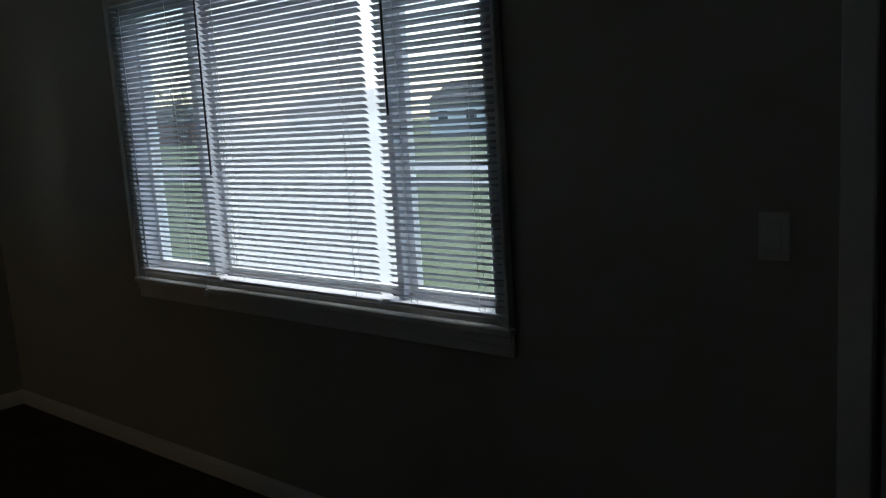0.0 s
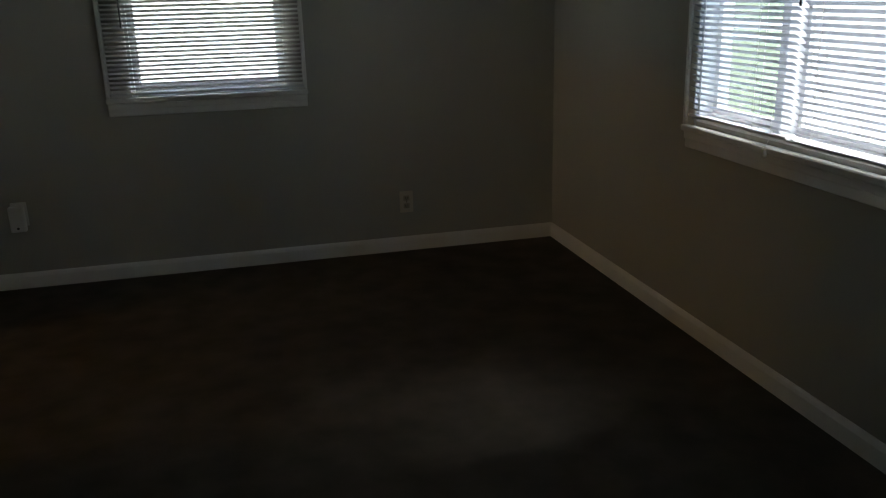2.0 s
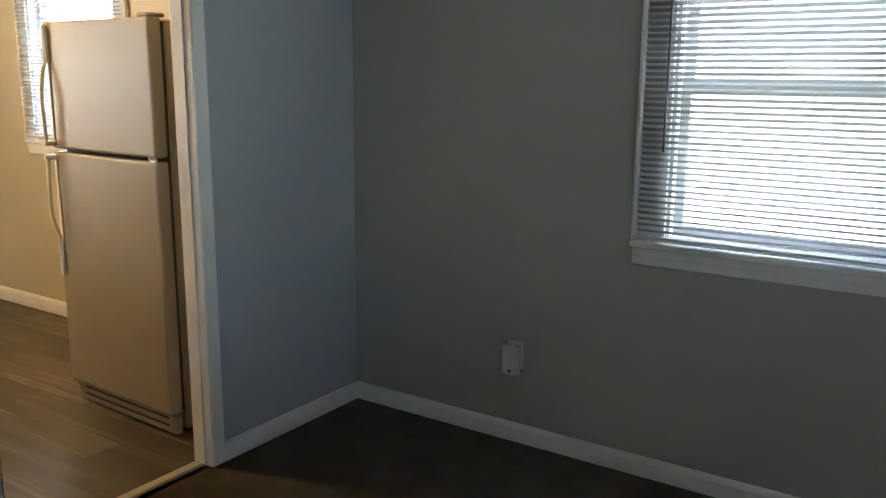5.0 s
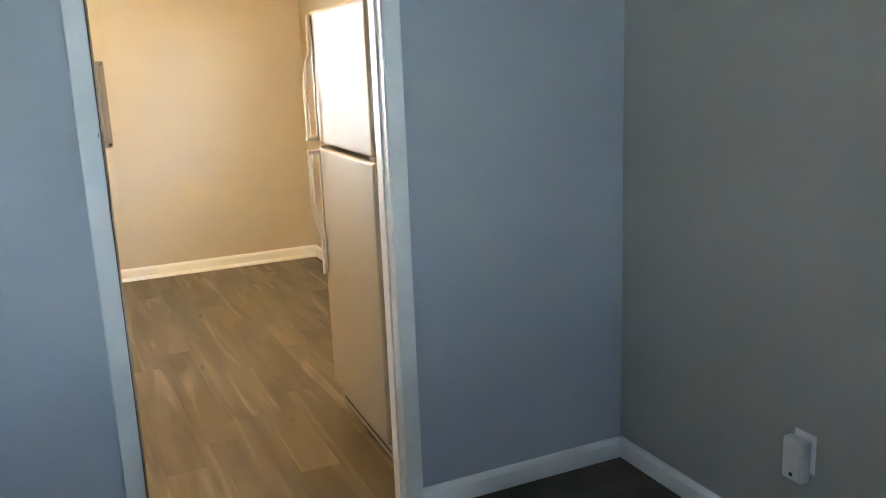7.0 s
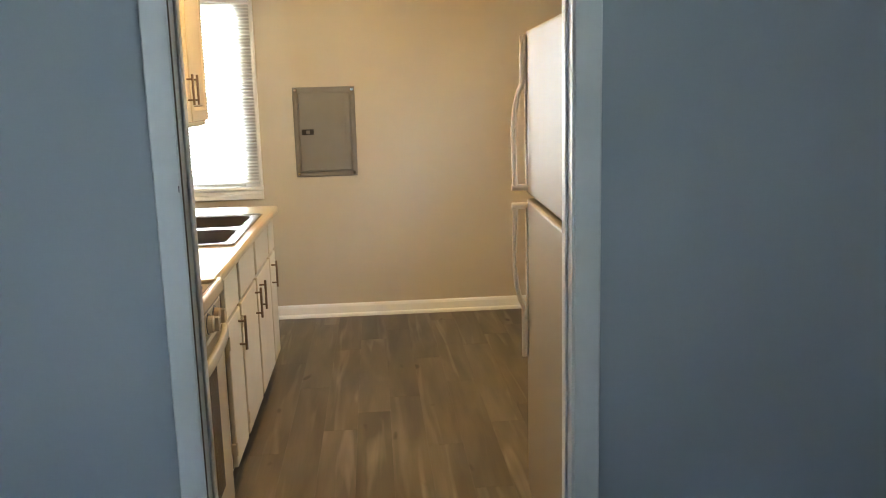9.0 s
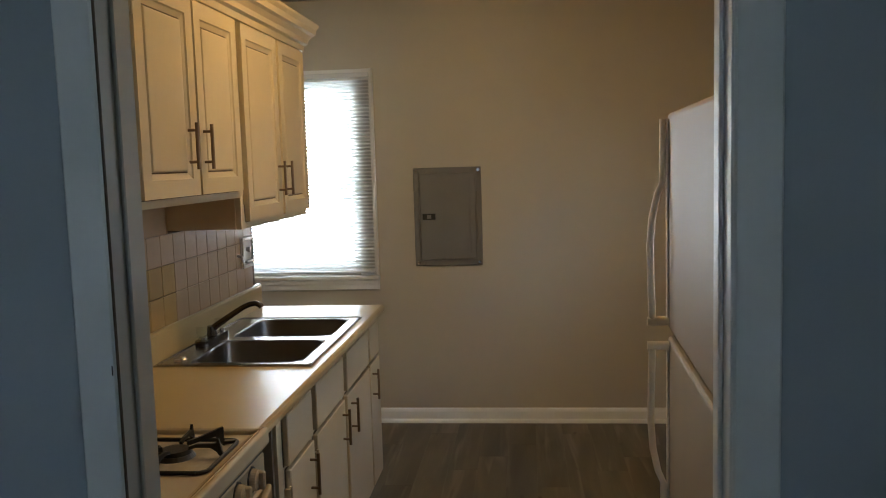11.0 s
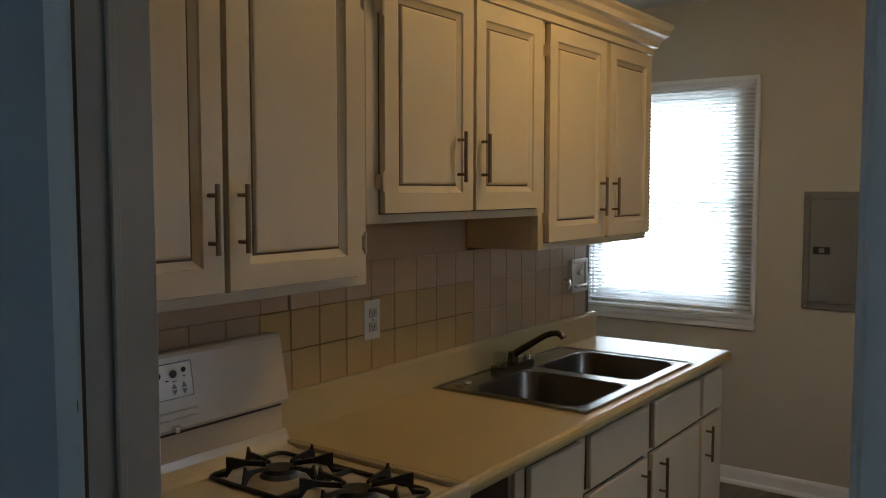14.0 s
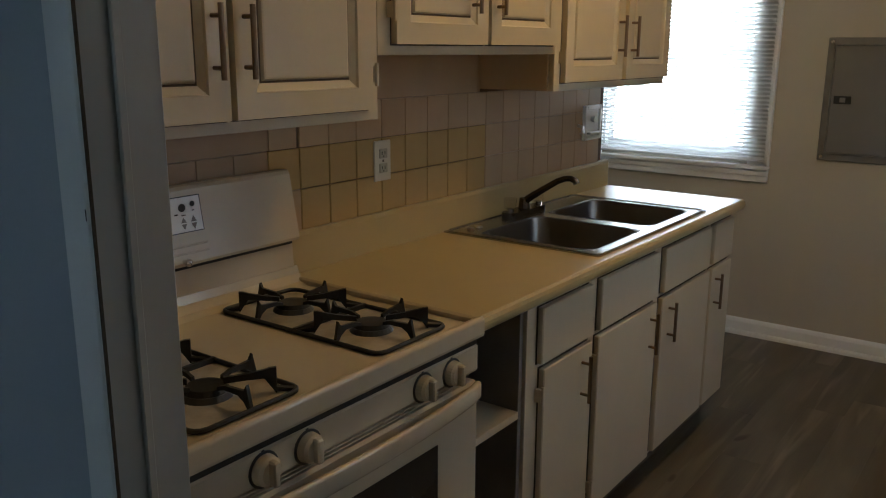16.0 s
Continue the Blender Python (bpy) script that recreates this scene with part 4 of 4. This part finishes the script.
bmesh.ops.create_uvsphere(gk, u_segments=12, v_segments=8, radius=0.009, matrix=Matrix.Translation(on_guard(-0.586, 1.036, 0.016)))
part("guard_knob", gk, M_CHROME, guard, smooth=True)

PY = YS - 0.014               # control panel face
part("control_panel", extrude(B(), [(PY - 0.032, 0.806), (PY - 0.004, 0.806), (PY, 0.812), (PY, 0.864), (PY - 0.004, 0.868), (PY - 0.032, 0.868)], "x", SL, SR), M_ENAMEL, stove)
# Black filler paints in the shade of the gap below the lip.
part("panel_gap_shade", box(B(), SL + 0.002, PY - 0.03, 0.8685, SR - 0.002, PY - 0.002, 0.8845), M_BLACK, stove)
for x in (-0.828, -0.730, -0.412, -0.314):
    part("knob_ring", rod(B(), (x, PY + 0.0004, 0.833), (x, PY + 0.0022, 0.833), 0.0315, n=24), M_BURNER, stove)
    kb = rod(B(), (x, PY + 0.0024, 0.833), (x, PY + 0.016, 0.833), 0.027, 0.025, 24)
    rod(kb, (x, PY + 0.016, 0.833), (x, PY + 0.021, 0.833), 0.025, 0.020, 24)
    box(kb, x - 0.007, PY + 0.015, 0.811, x + 0.007, PY + 0.034, 0.855, 0.003)
    part("control_knob", kb, M_ENAMEL, stove)
    part("dial_mark", box(B(), x - 0.003, PY + 0.0002, 0.8605, x + 0.003, PY + 0.0008, 0.8665), M_BLACK, stove)
od = part("oven_door", box(B(), SL + 0.002, PY - 0.032, 0.17, SR - 0.002, PY + 0.004, 0.788, 0.006), M_ENAMEL, stove)
part("vent_back", box(B(), SL + 0.004, PY - 0.03, 0.789, SR - 0.004, PY - 0.02, 0.8055), M_BLACK, stove)
for z in (0.7935, 0.801):
    part("vent_bar", box(B(), SL + 0.09, PY - 0.0195, z - 0.0016, SR - 0.09, PY - 0.003, z + 0.0016, 0.0005), M_ENAMEL, stove)
part("oven_window", box(B(), SL + 0.15, PY + 0.0042, 0.30, SR - 0.15, PY + 0.0062, 0.693, 0.001), M_OVENGLASS, od, "dark oven window")
n = 20
pts = []
for k in range(n + 1):
    u = k / n
    pts.append((SL + 0.016 + (SR - SL - 0.032) * u, PY + 0.012 + 0.026 * math.sin(math.pi * u) ** 0.6, 0.770))
hb = B()
hand_prof = rounded(-0.010, -0.021, 0.010, 0.021, 0.008, 3)
hrings = [[hb.verts.new((x, y + a, z + c + 0.3 * a)) for a, c in hand_prof] for x, y, z in pts]
for p, q in zip(hrings, hrings[1:]):
    for k in range(len(p)):
        hb.faces.new((p[k], p[(k + 1) % len(p)], q[(k + 1) % len(q)], q[k]))
hb.faces.new(hrings[0])
hb.faces.new(hrings[-1][::-1])
part("oven_handle", hb, M_ENAMEL, od, smooth=True)
part("drawer", box(B(), SL + 0.002, PY - 0.032, 0.03, SR - 0.002, PY + 0.002, 0.163, 0.006), M_ENAMEL, stove)


def blade(bm, cx, cy, dx, dy, rows, w):
    """A flat upright fin from the burner's middle outwards: rows of (reach, low z, high z)."""
    d = Vector((dx, dy, 0)).normalized()
    side = Vector((-d.y, d.x, 0)) * w / 2
    rings = []
    for reach, lo, hi in rows:
        p = Vector((cx, cy, 0)) + d * reach
        rings.append([bm.verts.new(p + o + Vector((0, 0, z))) for o, z in ((side, lo), (side * 0.8, hi), (-side * 0.8, hi), (-side, lo))])
    for p, q in zip(rings, rings[1:]):
        for k in range(4):
            bm.faces.new((p[k], p[(k + 1) % 4], q[(k + 1) % 4], q[k]))
    bm.faces.new(rings[0])
    bm.faces.new(rings[-1][::-1])
    return bm


def grate(x0, x1, y0, y1):
    """One long cast-iron grate over two burners."""
    z = ZW + 0.005
    g = part("grate", tube(B(), [(x, y, z) for x, y in rounded(x0, y0, x1, y1, 0.022, 3)] + [(x1, y1 - 0.022, z)], 0.0048, 8), M_IRON, stove, "black cast iron grate", smooth=True)
    cx = (x0 + x1) / 2
    ym = (y0 + y1) / 2
    part("grate_bar", blade(B(), cx, ym, 1, 0, [(-(x1 - x0) / 2, z - 0.004, z + 0.006), ((x1 - x0) / 2, z - 0.004, z + 0.006)], 0.01), M_IRON, g)
    part("burner_well", extrude(B(), rounded(x0 + 0.010, y0 + 0.010, x1 - 0.010, y1 - 0.010, 0.02, 3), "z", ZW + 0.0003, ZW + 0.0013), M_WELL, stove, "stained enamel burner well")
    for cy in ((y0 * 0.75 + y1 * 0.25), (y0 * 0.25 + y1 * 0.75)):
        hx, hy = (x1 - x0) / 2, (y1 - y0) / 4
        for dx, dy in ((1, -1), (-1, 1)):
            e = 0.118
            part("grate_arm", blade(B(), cx, cy, dx * hx, dy * hy, [(0.030, z + 0.017, z + 0.027), (0.07, z + 0.021, z + 0.032), (e - 0.020, z + 0.023, z + 0.038), (e - 0.011, z + 0.010, z + 0.041), (e, z - 0.006, z + 0.042)], 0.009), M_IRON, g)
            corner = Vector((cx + dx * hx * 0.93, cy + dy * hy * 0.93, z))
            d = Vector((dx * hx, dy * hy, 0)).normalized() * (e - 0.003)
            part("grate_arm", tube(B(), [corner, Vector((cx, cy, z + 0.004)) + d], [0.0055, 0.006], 6), M_IRON, g)
        for dx, dy, reach in ((1, 0, hx), (-1, 0, hx), (0, 1, hy), (0, -1, hy)):
            part("grate_arm", blade(B(), cx, cy, dx, dy, [(0.034, z + 0.014, z + 0.021), (0.052, z + 0.019, z + 0.027), (reach * 0.74, z + 0.019, z + 0.029), (reach * 0.86, z + 0.011, z + 0.030), (reach * 0.92, z + 0.002, z + 0.041), (reach - 0.001, z - 0.005, z + 0.006)], 0.008), M_IRON, g)
        bur = part("burner", rod(B(), (cx, cy, ZW + 0.0014), (cx, cy, ZW + 0.011), 0.046, 0.040, 24), M_BURNER, stove, "grey burner base")
        part("burner_cap", rod(B(), (cx, cy, ZW + 0.0112), (cx, cy, ZW + 0.020), 0.039, 0.033, 24), M_IRON, bur, "black burner cap")


grate(-0.862, -0.642, -2.282, -1.822)
grate(-0.438, -0.218, -2.282, -1.822)

# ---- fridge ----
FX0, FX1, FY = -1.025, -0.298, -0.81
fridge = thing("refrigerator", "almond textured top-freezer refrigerator, doors closed", "refrigerator")
part("cabinet_body", box(B(), FX0 + 0.004, FY + 0.075, 0.03, FX1 - 0.004, -0.065, 1.668, 0.006), M_FRIDGE, fridge)
part("gasket", box(B(), FX0 + 0.012, FY + 0.0605, 0.11, FX1 - 0.012, FY + 0.0745, 1.66), M_RUBBER, fridge)
fz = part("freezer_door", box(B(), FX0, FY, 1.152, FX1, FY + 0.06, 1.675, 0.012, 3), M_FRIDGE, fridge)
fd = part("fridge_door", box(B(), FX0, FY, 0.108, FX1, FY + 0.06, 1.136, 0.012, 3), M_FRIDGE, fridge)
part("hinge_cover", box(B(), FX1 - 0.06, FY + 0.01, 1.1365, FX1 - 0.005, FY + 0.05, 1.1515), M_STEEL, fridge)
part("hinge_cover", box(B(), FX1 - 0.075, FY + 0.005, 1.6755, FX1 - 0.01, FY + 0.085, 1.69, 0.004), M_FRIDGE, fridge)
part("base_grille", box(B(), FX0 + 0.01, FY + 0.03, 0.015, FX1 - 0.01, FY + 0.06, 0.094, 0.004), M_FRIDGE, fridge, "almond base grille with dark slots")
for z in (0.046, 0.078):
    part("grille_slot", box(B(), FX0 + 0.06, FY + 0.0275, z - 0.004, FX1 - 0.06, FY + 0.0298, z + 0.004), M_RUBBER, fridge)
for x in (FX0 + 0.05, FX1 - 0.05):
    for y in (FY + 0.12, -0.1):
        part("foot", rod(B(), (x, y, -0.0115), (x, y, 0.03), 0.02), M_RUBBER, fridge)


def fridge_handle(parent, z_top, z_bow0, z_bow1, z_end):
    x = FX0 + 0.03
    y = FY - 0.001
    pts = [(x, y - 0.012, z_top), (x, y - 0.013, z_bow0 + 0.03 * (1 if z_top > z_end else -1)), (x, y - 0.026, z_bow0), (x, y - 0.038, z_bow0 + (z_bow1 - z_bow0) * 0.25),
           (x, y - 0.043, z_bow0 + (z_bow1 - z_bow0) * 0.55), (x, y - 0.041, z_bow1), (x, y - 0.038, z_end)]
    bm = tube(B(), pts, [0.008, 0.008, 0.008, 0.0085, 0.0085, 0.0085, 0.009], 10)
    rod(bm, (x, y - 0.05, z_end), (x, y + 0.004, z_end), 0.011)
    part("handle", bm, M_HANDLE, parent, "long bowed cream handle", smooth=True)
    part("handle_strip", box(B(), x - 0.008, y - 0.005, min(z_top, z_end), x + 0.008, y + 0.0005, max(z_top, z_end), 0.002), M_HANDLE, parent)


fridge_handle(fz, 1.66, 1.48, 1.26, 1.175)
fridge_handle(fd, 0.60, 0.80, 1.03, 1.115)

turn = Matrix.Translation((FX1, FY, 0)) @ pose(0, 0, 0, 0, 0, -2.2) @ Matrix.Translation((-FX1, -FY, 0))
fridge.location, fridge.rotation_euler = turn.translation, turn.to_euler()

# ---- kitchen ceiling lamp ----
LAMP_X, LAMP_Y = -1.85, -1.45
lamp = thing("ceiling_lamp", "frosted glass dome lamp on the kitchen ceiling, lit", "ceiling lamp")
part("lamp_base", rod(B(), (LAMP_X, LAMP_Y, ZC - 0.022), (LAMP_X, LAMP_Y, ZC - 0.0005), 0.15, n=28), M_PLASTIC, lamp)
M_GLOW = bpy.data.materials.new("lit_frosted_glass")
M_GLOW.use_nodes = True
gb = M_GLOW.node_tree.nodes["Principled BSDF"]
gb.inputs["Base Color"].default_value = (0.9, 0.85, 0.75, 1)
gb.inputs["Emission Color"].default_value = (1.0, 0.565, 0.16, 1)
gb.inputs["Emission Strength"].default_value = 8.5
dome = B()
bmesh.ops.create_uvsphere(dome, u_segments=24, v_segments=12, radius=0.14, matrix=Matrix.Translation((LAMP_X, LAMP_Y, ZC - 0.024)) @ Matrix.Diagonal((1, 1, 0.6, 1)))
bmesh.ops.delete(dome, geom=[v for v in dome.verts if v.co.z > ZC - 0.02], context="VERTS")
part("glass_dome", dome, M_GLOW, lamp, "glowing frosted dome", smooth=True)

# ---- outside ----
GZ = -0.6
structure("ground", box(B(), -300, -300, GZ - 1, 300, 300, GZ), M_GRASS, "wide green lawn around the house", "lawn")
structure("road", box(B(), 24, -300, GZ, 29.5, 300, GZ + 0.02), M_ROAD, "pale asphalt street beyond the lawn", "road")
structure("pavement", box(B(), 20.5, -300, GZ, 21.7, 300, GZ + 0.03), M_ROAD, "pale concrete pavement along the street", "pavement")


def house(x, y, w, d, wallmat, label):
    h = thing("house", label, "house", "houses across the street", (x, y, GZ))
    part("wall", box(B(), 0, -w / 2, 0, d, w / 2, 3.0), wallmat, h)
    rf = B()
    extrude(rf, [(-0.5, 3.0), (d + 0.5, 3.0), (d / 2, 5.2)], "y", -w / 2 - 0.4, w / 2 + 0.4)
    part("roof", rf, M_ROOF, h)
    for k in range(4):
        yy = -w / 2 + w * (k + 0.5) / 4
        if k == 1:
            part("door", box(B(), -0.06, yy - 0.5, 0.3, -0.001, yy + 0.5, 2.4), M_BRICK, h)
            continue
        win = part("window", box(B(), -0.08, yy - 0.7, 1.0, -0.001, yy + 0.7, 2.3), M_TRIM, h)
        part("pane", box(B(), -0.1, yy - 0.6, 1.08, -0.081, yy + 0.6, 2.22), M_DARKGLASS, win)
    return h


for i, y in enumerate((-6, 12, 31, 50, 70)):
    house(66 + (i % 2) * 3, y * 1.4, 12 + (i % 3), 8, (M_SIDING, M_BRICK)[i % 3 == 1], ("pale siding house with dark shingle roof", "red brick house with dark shingle roof")[i % 3 == 1])


def tree(x, y, h, seed):
    rnd = random.Random(seed)
    t = thing("tree", "street tree with thin early leaves", "tree", "street trees", (x, y, GZ))
    bm = tube(B(), [(0, 0, 0), (0.05, 0.02, h * 0.25), (-0.05, 0.1, h * 0.55), (0, 0.05, h * 0.85)], [0.22, 0.17, 0.11, 0.04], 8)
    tips = []
    for k in range(14):
        a, z = rnd.uniform(0, 6.28), h * rnd.uniform(0.3, 0.75)
        l = h * rnd.uniform(0.2, 0.36)
        e = Vector((math.cos(a) * l, math.sin(a) * l, z + l * rnd.uniform(0.4, 0.9)))
        tube(bm, [(0, 0.05, z), e * 0.5 + Vector((0, 0, z * 0.5 + 0.1)), e], [0.07, 0.045, 0.015], 5)
        tips.append(e)
    part("trunk", bm, M_BARK, t)
    verts, faces = [], []
    for k in range(1500):
        e = rnd.choice(tips)
        c = e * rnd.uniform(0.6, 1.05) + Vector([rnd.gauss(0, h * 0.06) for _ in range(3)]) + Vector((0, 0, h * 0.1))
        q = Euler([rnd.uniform(0, 6) for _ in range(3)]).to_matrix()
        s = rnd.uniform(0.06, 0.14)
        i = len(verts)
        verts += [c + q @ Vector(p) * s for p in ((-1, 0, 0), (0, -0.5, 0.1), (1, 0, 0), (0, 0.5, 0.1))]
        faces.append((i, i + 1, i + 2, i + 3))
    me = bpy.data.meshes.new("crown")
    me.from_pydata([tuple(v) for v in verts], [], faces)
    me.materials.append(M_LEAF)
    cr = new("crown", me)
    cr.parent = t


def glow(name, colour, strength):
    m = bpy.data.materials.new(name)
    m.use_nodes = True
    p = m.node_tree.nodes["Principled BSDF"]
    p.inputs["Base Color"].default_value = (0.8, 0.8, 0.8, 1)
    p.inputs["Emission Color"].default_value = (*colour, 1)
    p.inputs["Emission Strength"].default_value = strength
    return m


structure("backdrop_west", box(B(), -9.1, -12, GZ, -9.0, 6, 7), glow("bright_sky_west", (1.0, 0.955, 0.89), 1.9), "bright white overcast distance outside the kitchen window", "backdrop")
structure("backdrop_north", box(B(), -7, 4.5, GZ, 4.4, 4.6, 4.5), glow("bright_sky_north", (1.0, 0.93, 0.86), 0.09), "bright white overcast distance outside the side windows", "backdrop")

for i, (x, y, h) in enumerate(((58, 30, 6), (60, 56, 7), (57, 8, 6), (59, 84, 7))):
    tree(x, y, h, i + 3)

# ---- wall tiles ----
PITCH, TX, TZ = 0.1085, -1.0235, 1.0195     # tile pitch, one upright joint, the lowest joint
def tile_mesh(gap, material):
    h = PITCH / 2 - gap
    return mesh_of("tile", box(B(), -h, 0, -h, h, 0.007, h, 0.0018), material)
tile_me, dark_me = tile_mesh(0.0014, M_TILE), tile_mesh(0.0004, M_TILE_DARK)
field = tagged(new("tile_backing", mesh_of("tile_backing", box(B(), KE + 0.001, KS + 0.0003, 1.0215, -0.09, KS + 0.003, 1.473), M_GROUT)), "tan glazed wall tile, partly painted brown, above the worktop", "wall tile", kind="structure")
for r in range(3):
    z = TZ + PITCH * (r + 0.5)
    for c in range(-9, 17):
        x = TX - PITCH * (c + 0.5)
        if x < KE + 0.05 or x > -0.15 or (r == 2 and x > -1.02):
            continue
        pale = r < 2 and (0 <= c <= 7 or (c == -1 and r == 1))
        o = new("tile", tile_me if pale else dark_me)
        o.parent = field
        o.location = (x, KS + 0.0031, z)
# plain brown boards over the top rows
zt3 = TZ + 3 * PITCH + 0.001
for x0, x1, z0, z1 in ((-1.84, -1.0135, zt3, 1.473), (-1.852, -1.842, zt3, 1.473), (-0.917, -0.092, TZ + 2 * PITCH + 0.001, 1.3275), (-1.0125, -0.919, TZ + 2 * PITCH + 0.001, 1.3275)):
    part("panel", box(B(), x0, KS + 0.0031, z0, x1, KS + 0.0105, z1, 0.001), M_TILE_DARK, field)

# ---- kitchen planks ----
PWID, PLEN = 0.152, 1.22
plank_me = {}
def plank_mesh(l):
    key = round(l, 3)
    if key not in plank_me:
        plank_me[key] = mesh_of("plank", box(B(), 0.0001, 0.0001, 0, l - 0.0001, PWID - 0.0001, 0.0115, 0.0004), M_PLANK)
    return plank_me[key]
row = 0
y = -4.29
while y < -0.002:
    x = KW + 0.002
    first = (0.41, 1.02, 0.22, 0.8, 0.6)[row % 5]
    while x < -0.07:
        l = min(first if x < KW + 0.01 else PLEN, -0.06 - x)
        if y + PWID < -0.0:
            o = new("plank", plank_mesh(l))
            o.parent = kfloor
            o.location = (x, y, -0.0118)
        x += l
    y += PWID
    row += 1
